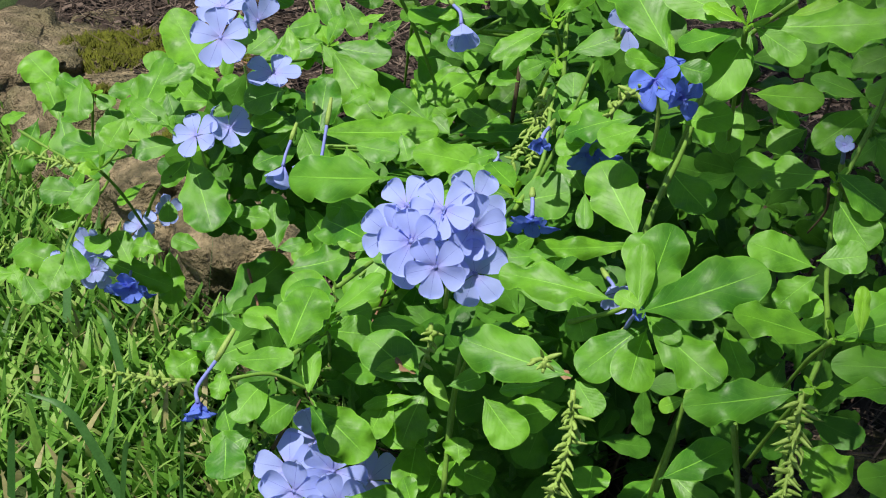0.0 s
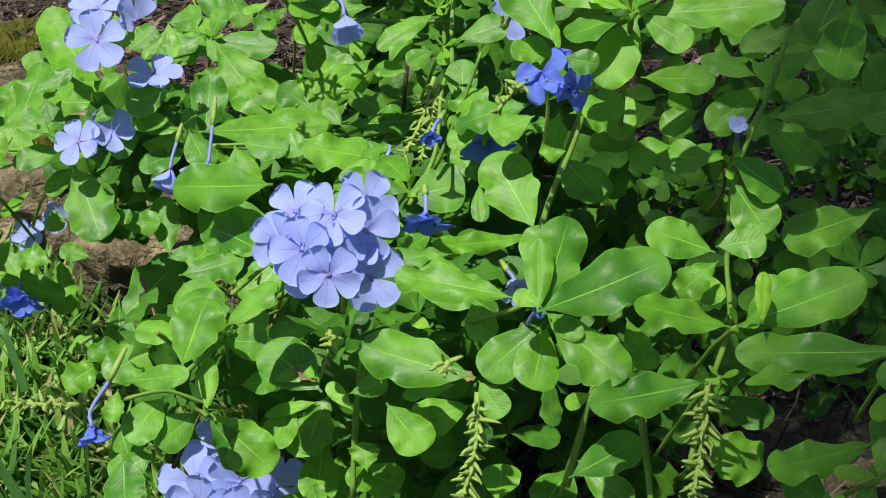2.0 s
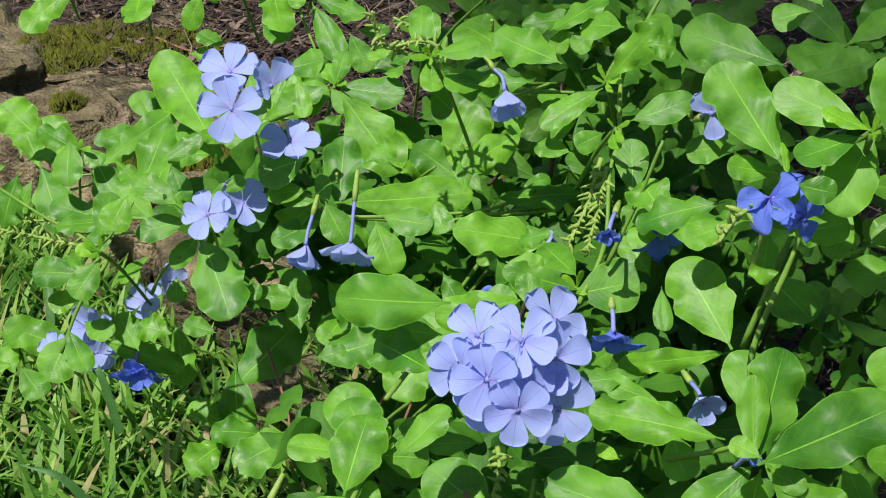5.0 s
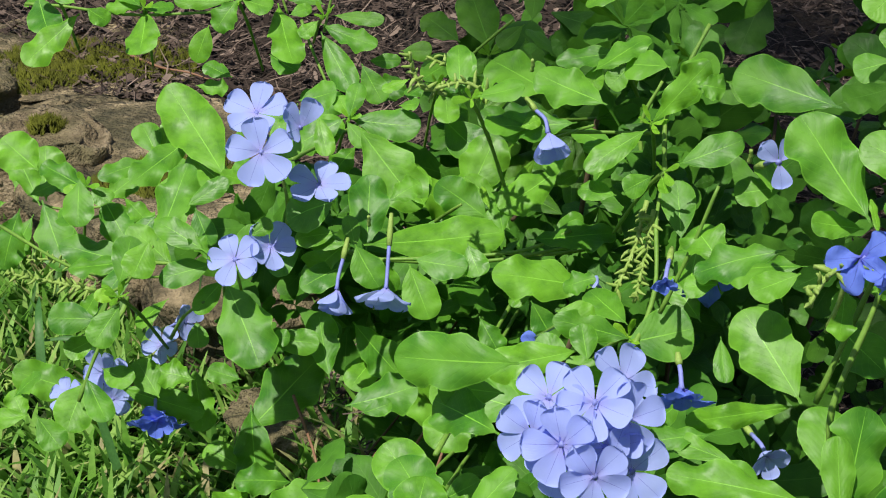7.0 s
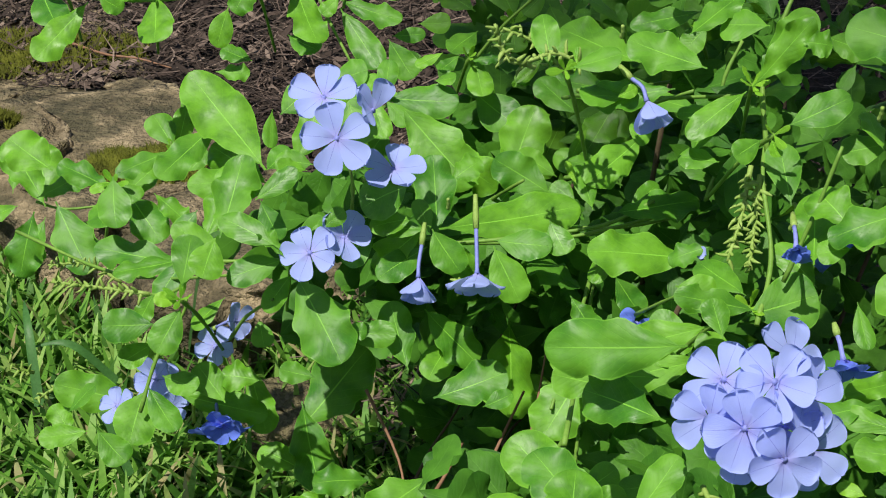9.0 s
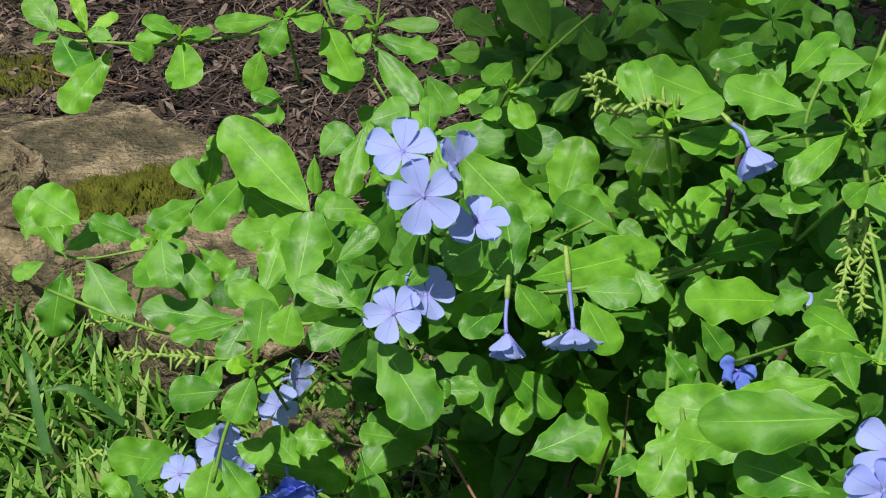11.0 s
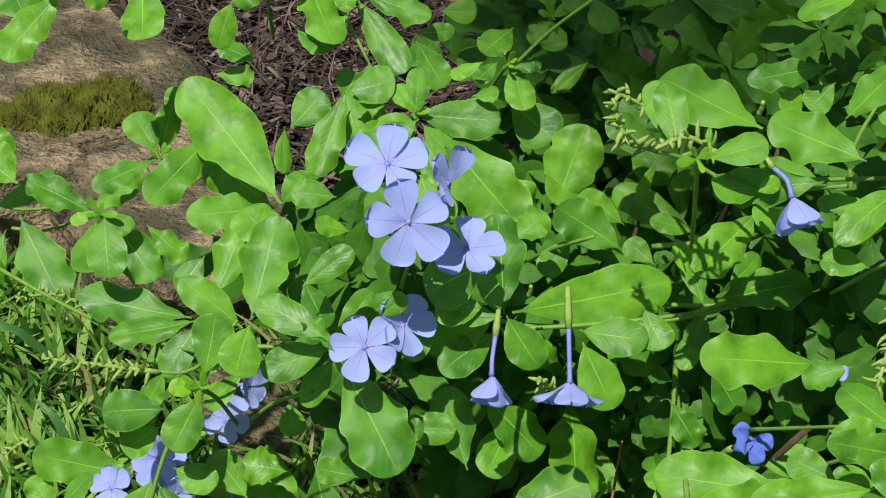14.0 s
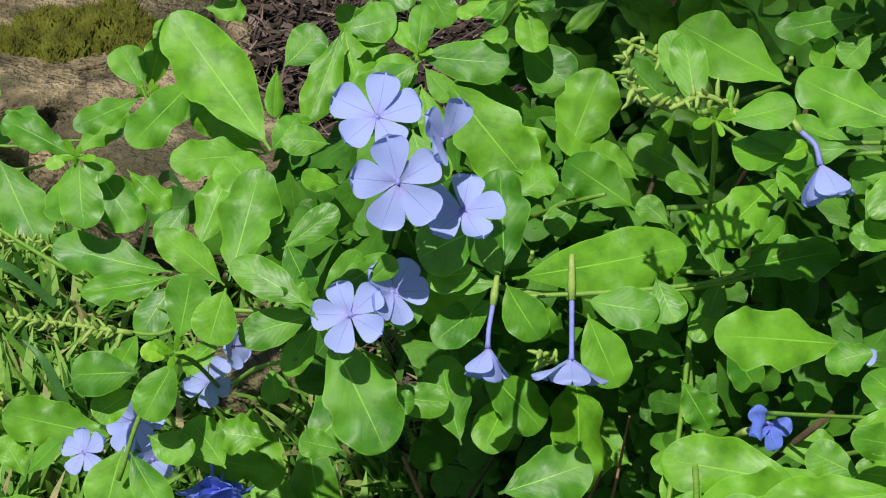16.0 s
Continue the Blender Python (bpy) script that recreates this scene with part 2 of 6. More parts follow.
def set_uv(me, uvs):
    layer = me.uv_layers.new(name="UVMap")
    idx = np.empty(len(me.loops), int)
    me.loops.foreach_get("vertex_index", idx)
    layer.data.foreach_set("uv", np.asarray(uvs, float)[idx].ravel())


LEAF_MESHES = []
for k in range(18):
    v, f, uv = leaf_grid(24, 8, **leaf_shape(k % 14))
    me = bpy.data.meshes.new("leaf")
    me.from_pydata(v, [], f)
    set_uv(me, uv)
    me.materials.append(LEAF if k < 14 else LEAF_YOUNG)
    me.shade_smooth()
    LEAF_MESHES.append(me)


def leaf_frame(base, tip, facing, roll=0.0):
    """Axes of a leaf from its stalk to its tip, with the blade turned towards facing, then rolled by degrees about its length."""
    y = (Vector(tip) - Vector(base)).normalized()
    z = Vector(facing) - y * Vector(facing).dot(y)
    z.normalize()
    m = Matrix((y.cross(z), y, z)).transposed()
    return m @ Euler((0, radians(roll), 0)).to_matrix()


UP = Vector((0.0, -0.62, 0.78))
leaf_places, leaf_bases = [], []


def leaf(owner, base, tip, width, roll=0.0, shape=None):
    """One leaf as a part of its shrub, from stalk to tip, width in metres."""
    length = (Vector(tip) - Vector(base)).length
    k = shape if shape is not None else rng.randrange(7) if length < 0.033 else rng.randrange(5, 14)
    if width < 0.0078:
        k = rng.randrange(14, 18)
    leaf_bases.append(Vector(base))
    ob = new("leaf", LEAF_MESHES[k])
    turn = leaf_frame(base, tip, UP + Vector((rng.gauss(0, .22), rng.gauss(0, .2), rng.gauss(0, .1))), roll)
    ob.parent = owner
    ob.matrix_basis = Matrix.Translation(Vector(base) - owner.location) @ turn.to_4x4() @ Matrix.Diagonal((width, length, (length + width) / 2, 1))
    leaf_places.append((Vector(base) + Vector(tip)) / 2)
    return ob


def tube_mesh(name, points, radii, sides=7):
    """A round bar through points, with a radius at each."""
    bm = bmesh.new()
    rings = []
    pts = [Vector(p) for p in points]
    for i, p in enumerate(pts):
        d = (pts[min(i + 1, len(pts) - 1)] - pts[max(i - 1, 0)]).normalized()
        a = d.orthogonal().normalized() if i == 0 else (last - d * last.dot(d)).normalized()
        last = a
        b = d.cross(a)
        rings.append([bm.verts.new(p + (a * math.cos(q) + b * math.sin(q)) * radii[i]) for q in (k * math.tau / sides for k in range(sides))])
    for r, s in zip(rings, rings[1:]):
        for k in range(sides):
            bm.faces.new((r[k], r[(k + 1) % sides], s[(k + 1) % sides], s[k]))
    bm.faces.new(rings[0][::-1])
    bm.faces.new(rings[-1])
    return bm


def smooth_line(points, steps=5):
    """A Catmull-Rom line through points."""
    p = [Vector(q) for q in points]
    p = [p[0] * 2 - p[1]] + p + [p[-1] * 2 - p[-2]]
    out = []
    for a, b, c, d in zip(p, p[1:], p[2:], p[3:]):
        for k in range(steps):
            t = k / steps
            out.append(0.5 * (2 * b + (c - a) * t + (2 * a - 5 * b + 4 * c - d) * t * t + (3 * b - a - 3 * c + d) * t ** 3))
    return out + [p[-2]]


def stem(owner, points, thick=0.0018, mat=None, taper=0.75, name="branch"):
    line = smooth_line(points)
    n = len(line) - 1
    radii = [0.78 * thick * (1 - (1 - taper) * i / n) * (1 + 0.12 * math.sin(i * 1.7)) for i in range(n + 1)]
    bm = tube_mesh(name, [q - owner.location for q in line], radii)
    return part(name, bm, mat or STEM, owner)


# ---- flowers ----
def corolla(bm, uv, size, open_angle, rnd, petals=5, gone=(), limp=0.0):
    """Petals round the +z axis at the origin: obovate, overlapping, slightly cupped. open_angle 90: flat; 20: nearly shut."""
    for k in range(petals):
        if k in gone:
            continue
        turn = Euler((0, 0, k * math.tau / petals + rnd.uniform(-0.1, 0.1))).to_matrix()
        lift = radians(90 - open_angle + rnd.uniform(-9, 9))
        rows, ns, nu = [], 9, 4
        curl, ph = rnd.uniform(-0.02, 0.16) + limp, rnd.uniform(0, 6)
        size_k = size * rnd.uniform(0.93, 1.06)
        for i in range(ns + 1):
            s = 1 - (1 - i / ns) ** 1.8
            w = 0.282 * (s ** 0.86) * max(1 - s ** 4.0, 0.0) ** 0.5 + 0.016
            row = []
            for j in range(nu + 1):
                u = j / nu * 2 - 1
                notch = -0.02 * (1 - abs(u)) * (s > 0.97) - 0.03 * u * u * s
                r = (0.03 + 0.5 * s + notch) * size_k
                z = (curl * s * s * -0.5 + 0.06 * u * u * s + 0.016 * math.sin(5 * s + ph + 2 * u) + 0.010 * k / petals + limp * 0.14 * math.sin(7 * s + 3 * u + ph)) * size_k
                p = Vector((u * w * size_k * 1.02, r * math.cos(lift) - z * math.sin(lift), r * math.sin(lift) + z * math.cos(lift)))
                row.append((bm.verts.new(turn @ p), (u * 0.5 + 0.5, s)))
            rows.append(row)
        for a, b in zip(rows, rows[1:]):
            for j in range(nu):
                quad = (a[j], a[j + 1], b[j + 1], b[j])
                f = bm.faces.new([q[0] for q in quad])
                f.smooth = True
                for loop, q in zip(f.loops, quad):
                    loop[uv].uv = q[1]


def flower(owner, centre, facing, size=0.028, spin=0.0, root=None, open_angle=84, deep=False, gone=(), limp=0.0, label=""):
    """A five-petalled flower whose throat is at centre; root: where its calyx meets the stalk. Beside it under the head: its tube and calyx."""
    rnd = random.Random(int(centre[0] * 9000 + centre[1] * 7000 + centre[2] * 5000))
    z = Vector(facing).normalized()
    x = z.orthogonal().normalized()
    turn = (Matrix((x, z.cross(x), z)).transposed() @ Euler((0, 0, radians(spin))).to_matrix()).to_4x4()
    bm = bmesh.new()
    uv = bm.loops.layers.uv.new("UVMap")
    corolla(bm, uv, size, open_angle, rnd, gone=gone, limp=limp)
    ob = part("flower", bm, PETAL_DEEP if deep else PETAL, owner, label)
    ob.matrix_basis = Matrix.Translation(Vector(centre) - shrub.location) @ turn
    c = Vector(centre)
    r = Vector(root) if root is not None else c - z * 0.026 + Vector((0, 0, -0.006))
    line = [c + z * 0.0004, c - z * 0.006, c.lerp(r, 0.5) - z * 0.002, r]
    line = [q - shrub.location for q in smooth_line(line, 3)]
    n = len(line) - 1
    cut = int(n * 0.7)
    part("tube", tube_mesh("tube", line[:cut + 1], [0.0009 if i else 0.0013 for i in range(cut + 1)], 6), TUBE, owner, "slender pale blue flower tube")
    part("calyx", tube_mesh("calyx", line[cut:], [0.0012 + 0.0003 * math.sin(i * 1.5) for i in range(n - cut + 1)], 6), CALYX, owner, "green hairy calyx")
    return ob


def raceme(owner, base, tip, count=34, size=0.0066):
    """A spent flower spike: a stalk crowded with small plump calyces that lean towards its tip, a few of them curled."""
    b, t = Vector(base), Vector(tip)
    rnd = random.Random(int(base[0] * 9999) + count)
    axis = (t - b).normalized()
    side = axis.orthogonal().normalized()
    bend = side * rnd.uniform(-0.006, 0.006)
    stalk = stem(owner, [b, (b + t) / 2 + bend, t], 0.0014, CALYX, 0.6, "spike_stalk")
    for i in range(count):
        s = 0.10 + 0.90 * (i + rnd.uniform(-0.5, 0.5)) / count
        p = b.lerp(t, s) + bend * (4 * s * (1 - s))
        q = i * 2.4 + rnd.uniform(-0.5, 0.5)
        out = (side * math.cos(q) + axis.cross(side) * math.sin(q) + axis * rnd.uniform(-0.1, 0.95)).normalized()
        ln = size * rnd.uniform(0.55, 1.15) * (1.1 - 0.4 * s)
        fat = rnd.uniform(0.8, 1.25)
        curl = Vector((rnd.uniform(-.5, .5), rnd.uniform(-.5, .5), rnd.uniform(-.5, .3))) * ln * (1.0 if rnd.random() < 0.25 else 0.35)
        pts = [p, p + out * ln * 0.3, p + out * ln * 0.65 + curl * 0.2, p + out * ln * 0.9 + curl * 0.6, p + out * ln + curl]
        bm = tube_mesh("calyx", [k - owner.location for k in pts], [0.0007, 0.0009 * fat, 0.0007 * fat, 0.0004 * fat, 0.00006], 5)
        part("calyx", bm, CALYX, stalk)
    return stalk


# ---- ground ----
def edge_x(y):
    """The line of the edging stones: lawn on the side of smaller x."""
    return float(np.interp(y, [0.2, 0.75, 0.95, 1.15, 1.4, 1.8, 4.0], [0.20, 0.02, -0.07, -0.18, -0.36, -0.66, -2.2]))


def ground_height(x, y):
    d = x - edge_x(y)
    bank = 0.05 / (1 + math.exp(-d * 40))
    return -0.015 + bank * (1 if 0 < y < 5 else 0) + 0.012 * noise.noise(Vector((x * 6, y * 6, 0)))


bm = bmesh.new()
xs = sorted({round(v, 3) for v in [*np.linspace(-1.6, 1.8, 86), -400, -60, -12, -4, 4, 12, 60, 400]})
ys = sorted({round(v, 3) for v in [*np.linspace(-0.4, 3.4, 96), -400, -60, -12, -3, 6, 12, 60, 400]})
grid = [[bm.verts.new((x, y, ground_height(x, y) if abs(x) < 3 and -1 < y < 4 else -0.02)) for x in xs] for y in ys]
for a, b in zip(grid, grid[1:]):
    for i in range(len(xs) - 1):
        bm.faces.new((a[i], a[i + 1], b[i + 1], b[i]))
for f in bm.faces:
    at = f.calc_center_median()
    f.material_index = 1 if at.x < edge_x(at.y) - 0.02 else 0
me = bpy.data.meshes.new("ground")
me.materials.append(SOIL)
me.materials.append(TURF)
bm.to_mesh(me)
bm.free()
tagged(finish("ground", me, SOIL), label="dark garden soil under mulch, with mossy turf under the lawn", category="ground", kind="structure")


ROCKS = {}


def rock(place, size, turn, seed, label, mat=None, level=0.62):
    """A weathered block with a flattish top, ledges and a pitted face. level: where its top is planed off."""
    bm = bmesh.new()
    bmesh.ops.create_icosphere(bm, subdivisions=5, radius=1)
    off = Vector((seed * 3.1, seed * 1.7, seed))
    for v in bm.verts:
        p = v.co.copy()
        q = Vector([math.copysign(abs(c) ** 0.62, c) for c in p])
        d = 0.26 * noise.noise(p * 1.1 + off) + 0.13 * noise.noise(p * 2.7 + off) + 0.09 * noise.noise(p * 6 + off) + 0.05 * noise.noise(p * 14 + off) + 0.03 * noise.noise(p * 34 + off)
        v.co = q * (1 + d)
        layer = math.sin(v.co.z * 14 + 3 * noise.noise(p * 2 + off))
        v.co.x *= 1 + 0.035 * layer
        v.co.y *= 1 + 0.035 * layer
        top = level + 0.16 * noise.noise(p * 1.6 + off * 2)
        if v.co.z > top:
            v.co.z = top + (v.co.z - top) * 0.22
    bmesh.ops.scale(bm, vec=Vector(size), verts=bm.verts)
    me = bpy.data.meshes.new("edging_stone")
    bm.to_mesh(me)
    turned = pose(*place, 0, 0, turn)
    bm.transform(turned)
    ROCKS[seed] = BVHTree.FromBMesh(bm)
    bm.free()
    ob = finish("edging_stone", me, mat or ROCK)
    ob.matrix_world = turned
    return tagged(ob, label=label, category="stone", group="stones that edge the bed")


TAN = "rough tan sandstone edging stone with dark lichen stains"
rock((0.03, 0.90, 0.0), (0.055, 0.045, 0.045), 20, 1, TAN, ROCK_TAN)
rock((-0.08, 1.00, 0.0), (0.065, 0.045, 0.048), 35, 2, TAN, ROCK_TAN)
rock((-0.17, 1.16, 0.0), (0.11, 0.085, 0.105), 118, 3, TAN)
rock((-0.31, 1.375, -0.005), (0.19, 0.125, 0.11), 122, 4, "flat olive-brown sandstone edging stone with green moss on top")
rock((-0.43, 1.365, 0.0), (0.085, 0.062, 0.118), 128, 5, TAN, ROCK_TAN)
rock((-0.47, 1.68, -0.015), (0.19, 0.12, 0.09), 122, 8, "dark olive flat stone with yellow-green moss")
rock((-0.62, 1.58, 0.0), (0.13, 0.09, 0.10), 125, 6, TAN, ROCK_TAN)
rock((0.36, 0.86, 0.01), (0.14, 0.08, 0.06), -10, 7, "brown stone lying in deep shade under the shrub")


def scattered(name, count, spot, shape, mat, seed, label, category):
    """Many small pieces in one mesh: spot(rnd) gives a place or None, shape(rnd, place) its vertices and faces."""
    rnd = random.Random(seed)
    vs, fs = [], []
    for _ in range(count):
        at = spot(rnd)
        if at is None:
            continue
        v, f = shape(rnd, at)
        o = len(vs)
        vs += v
        fs += [tuple(i + o for i in q) for q in f]
    me = bpy.data.meshes.new(name)
    me.from_pydata(vs, [], fs)
    ob = finish(name, me, mat)
    return tagged(ob, label=label, category=category, kind="stuff")


def grass_spot(r):
    y = r.uniform(0.25, 1.9)
    x = edge_x(y) - abs(r.gauss(0, 0.32)) + (0.16 if y < 0.84 else 0.11 if y < 1.15 else -0.12)
    return (x, y, ground_height(x, y)) if x > -1.3 else None


def grass_shape(r, p):
    """A flat grass blade that bends over."""
    a = r.uniform(0, math.tau)
    ln, w, lean = r.uniform(0.020, 0.058), r.uniform(0.0021, 0.0042), r.uniform(0.45, 1.55)
    dx, dy = math.cos(a), math.sin(a)
    v, up, out = [], 0.0, 0.0
    for i in range(5):
        s = i / 4
        ang = lean * (0.6 + 0.5 * s)
        half = w * (1 - s ** 2.2) + 0.0002
        v += [(p[0] + dx * out - dy * half, p[1] + dy * out + dx * half, p[2] + up), (p[0] + dx * out + dy * half, p[1] + dy * out - dx * half, p[2] + up)]
        up += math.cos(ang) * ln / 4
        out += math.sin(ang) * ln / 4
    return v, [(2 * i, 2 * i + 1, 2 * i + 3, 2 * i + 2) for i in range(4)]


scattered("lawn_grass", 20000, grass_spot, grass_shape, GRASS, 3, "broad-bladed lawn grass, green with straw-coloured dead blades", "grass")


def straw_spot(r):
    y = r.uniform(0.45, 3.0)
    x = edge_x(y) + r.uniform(0.0, 1.5) ** 1.3 + 0.03
    return (x, y, ground_height(x, y) + r.uniform(0.0, 0.02)) if x < 1.3 else None


def straw_shape(r, p):
    """A dry needle or a chip of bark."""
    a, tilt = r.uniform(0, math.pi), r.uniform(-0.5, 0.5)
    chip = r.random() < 0.45
    ln, w = (r.uniform(0.008, 0.030), r.uniform(0.0012, 0.0042)) if chip else (r.uniform(0.025, 0.10), r.uniform(0.0004, 0.0011))
    bend = r.uniform(-0.9, 0.9)
    v = []
    for i in range(4):
        s = i / 3 - 0.5
        b = a + bend * s
        c = Vector((p[0] + math.cos(b) * ln * s, p[1] + math.sin(b) * ln * s, p[2] + tilt * ln * s + 0.004))
        n = Vector((-math.sin(b), math.cos(b), r.uniform(-0.4, 0.4))) * w * (0.6 if i in (0, 3) else 1)
        v += [tuple(c - n), tuple(c + n + Vector((0, 0, w * 0.3)))]
    return v, [(2 * i, 2 * i + 1, 2 * i + 3, 2 * i + 2) for i in range(3)]


scattered("pine_straw_mulch", 46000, straw_spot, straw_shape, STRAW, 5, "grey-brown pine straw and bark mulch in the bed", "mulch")


# ---- the flowering shrub ----
shrub = empty("plumbago_shrub", (0.12, 0.80, 0.02), label="sprawling green plumbago shrub with pale blue flowers", category="shrub")
trailing = empty("trailing_shrub", (-0.08, 0.92, 0.02), label="trailing green plumbago stems with small leaves over the mulch", category="shrub")


def flower_head(place, label, drop=0.035):
    """The short stalk that bears a head of flowers, as a part of the shrub; its flowers are parts of it."""
    c = Vector(place)
    ob = stem(shrub, [c + Vector((0.0, 0.34, -1.0)) * drop, c + Vector((0.05, 0.11, -0.43)) * drop, c], 0.0012, CALYX, 0.8, "flower_head")
    return tagged(ob, label=label)


leaf(trailing, (0.0601, 0.8230, 0.3279), (0.0357, 0.7768, 0.3140), 0.0231)
leaf(trailing, (-0.0179, 0.7885, 0.3318), (0.0315, 0.7855, 0.2991), 0.0228)
leaf(shrub, (0.2573, 0.3903, 0.3873), (0.2870, 0.4105, 0.3986), 0.0217)
leaf(shrub, (0.0507, 0.4507, 0.3319), (0.0334, 0.4766, 0.3442), 0.0207)
leaf(trailing, (-0.2414, 0.8615, 0.2506), (-0.2686, 0.8952, 0.2818), 0.0223)
leaf(shrub, (0.1290, 0.6060, 0.4367), (0.1512, 0.6110, 0.4633), 0.0173)
leaf(shrub, (0.1318, 0.6044, 0.4598), (0.1137, 0.6143, 0.4588), 0.0160)
leaf(shrub, (0.0789, 0.4350, 0.4129), (0.0335, 0.4520, 0.4006), 0.0203)
leaf(shrub, (0.0732, 0.4329, 0.3852), (0.0474, 0.4559, 0.3849), 0.0179)
leaf(shrub, (-0.0088, 0.6272, 0.3565), (-0.0338, 0.6392, 0.3281), 0.0166)
leaf(trailing, (-0.2213, 0.8282, 0.2613), (-0.2032, 0.7934, 0.2441), 0.0237)
leaf(trailing, (0.0500, 0.8525, 0.2630), (0.0739, 0.9002, 0.2903), 0.0247)
leaf(shrub, (0.0944, 0.5973, 0.4356), (0.0595, 0.6007, 0.4291), 0.0140)
leaf(shrub, (-0.0061, 0.6307, 0.3480), (0.0147, 0.6299, 0.3307), 0.0142)
leaf(trailing, (-0.2321, 0.8028, 0.2767), (-0.2419, 0.7852, 0.2441), 0.0206)
leaf(shrub, (0.0452, 0.6235, 0.4341), (0.0422, 0.6423, 0.4498), 0.0113)
leaf(shrub, (0.1246, 0.5923, 0.4383), (0.1464, 0.5911, 0.4675), 0.0127)
leaf(shrub, (0.1954, 0.5555, 0.4647), (0.1556, 0.5781, 0.4702), 0.0214)
leaf(shrub, (0.0925, 0.7495, 0.3707), (0.0565, 0.7659, 0.3721), 0.0167)
leaf(shrub, (0.1880, 0.5377, 0.4050), (0.1511, 0.5498, 0.3949), 0.0172)
leaf(shrub, (0.0612, 0.6658, 0.2329), (0.0380, 0.6805, 0.2391), 0.0209)
leaf(shrub, (0.1036, 0.5009, 0.3758), (0.1008, 0.5135, 0.3858), 0.0110)
leaf(shrub, (-0.0129, 0.6277, 0.3616), (-0.0327, 0.6237, 0.3602), 0.0125)
leaf(shrub, (-0.0669, 0.7542, 0.3415), (-0.0354, 0.7850, 0.3528), 0.0198)
leaf(shrub, (0.0451, 0.4968, 0.3020), (0.0639, 0.5071, 0.2978), 0.0148)
leaf(shrub, (0.1922, 0.4679, 0.4378), (0.2066, 0.4743, 0.4332), 0.0168)
leaf(shrub, (0.1822, 0.4246, 0.3833), (0.1871, 0.4445, 0.3980), 0.0197)
leaf(shrub, (-0.1753, 0.7533, 0.3156), (-0.1763, 0.7226, 0.3066), 0.0190)
leaf(shrub, (-0.0924, 0.7512, 0.3267), (-0.0821, 0.7674, 0.3325), 0.0121)
leaf(shrub, (-0.0069, 0.6252, 0.3573), (-0.0277, 0.6285, 0.3567), 0.0100)
leaf(shrub, (-0.0070, 0.6349, 0.3432), (-0.0300, 0.6189, 0.3374), 0.0152)
leaf(shrub, (0.0181, 0.7310, 0.3278), (0.0032, 0.7646, 0.3369), 0.0217)
leaf(shrub, (0.1527, 0.5277, 0.4084), (0.1436, 0.5456, 0.4165), 0.0177)
leaf(shrub, (0.0832, 0.5273, 0.3334), (0.0555, 0.5368, 0.3374), 0.0210)
leaf(shrub, (0.1348, 0.4299, 0.3732), (0.1635, 0.4311, 0.3734), 0.0165)
leaf(shrub, (-0.0665, 0.6183, 0.3132), (-0.0480, 0.6069, 0.3083), 0.0159)
leaf(shrub, (-0.0449, 0.6148, 0.3098), (-0.0343, 0.6152, 0.3099), 0.0093)
leaf(trailing, (-0.2202, 0.8082, 0.2997), (-0.2471, 0.8262, 0.3111), 0.0266)
leaf(shrub, (0.0152, 0.5042, 0.3433), (0.0273, 0.5093, 0.3454), 0.0078)
leaf(shrub, (0.0892, 0.4814, 0.2679), (0.0900, 0.4528, 0.2553), 0.0180)
leaf(shrub, (0.1054, 0.4656, 0.2647), (0.1274, 0.4582, 0.2609), 0.0178)
leaf(shrub, (0.0087, 0.4198, 0.2834), (0.0249, 0.4119, 0.2794), 0.0157)
leaf(shrub, (0.0563, 0.5748, 0.3119), (0.0524, 0.5909, 0.3149), 0.0136)
leaf(shrub, (0.1413, 0.5289, 0.3913), (0.1466, 0.5626, 0.4060), 0.0175)
leaf(shrub, (0.0995, 0.6045, 0.4561), (0.1223, 0.6261, 0.4663), 0.0127)
leaf(shrub, (0.0762, 0.5888, 0.3133), (0.0496, 0.5731, 0.3078), 0.0158)
leaf(shrub, (0.1132, 0.5699, 0.3236), (0.0563, 0.5573, 0.3190), 0.0175)
leaf(shrub, (0.0737, 0.4557, 0.3876), (0.0498, 0.4578, 0.3883), 0.0156)
leaf(shrub, (-0.0928, 0.6976, 0.3404), (-0.1074, 0.7141, 0.3470), 0.0204)
leaf(shrub, (0.1483, 0.4481, 0.3816), (0.1201, 0.4426, 0.3799), 0.0110)
leaf(shrub, (0.2037, 0.4702, 0.2737), (0.2268, 0.4504, 0.2652), 0.0149)
leaf(shrub, (0.2013, 0.4707, 0.2702), (0.1876, 0.4501, 0.2618), 0.0224)
leaf(shrub, (0.1118, 0.4575, 0.2765), (0.1094, 0.4409, 0.2695), 0.0123)
leaf(shrub, (0.0968, 0.4569, 0.2755), (0.0795, 0.4693, 0.2810), 0.0201)
leaf(shrub, (0.1018, 0.4735, 0.2534), (0.0964, 0.4588, 0.2474), 0.0205)
leaf(shrub, (0.1719, 0.4117, 0.2890), (0.1727, 0.4299, 0.2966), 0.0163)
leaf(shrub, (0.0594, 0.4629, 0.2412), (0.1054, 0.4671, 0.2426), 0.0154)
leaf(shrub, (0.0350, 0.4009, 0.3081), (0.0195, 0.3894, 0.3034), 0.0136)
leaf(shrub, (-0.0148, 0.6327, 0.3753), (-0.0365, 0.6238, 0.3709), 0.0205)
leaf(shrub, (-0.0304, 0.6299, 0.3503), (-0.0463, 0.6214, 0.3462), 0.0177)
leaf(shrub, (0.2351, 0.4211, 0.4921), (0.2656, 0.4277, 0.4947), 0.0148)
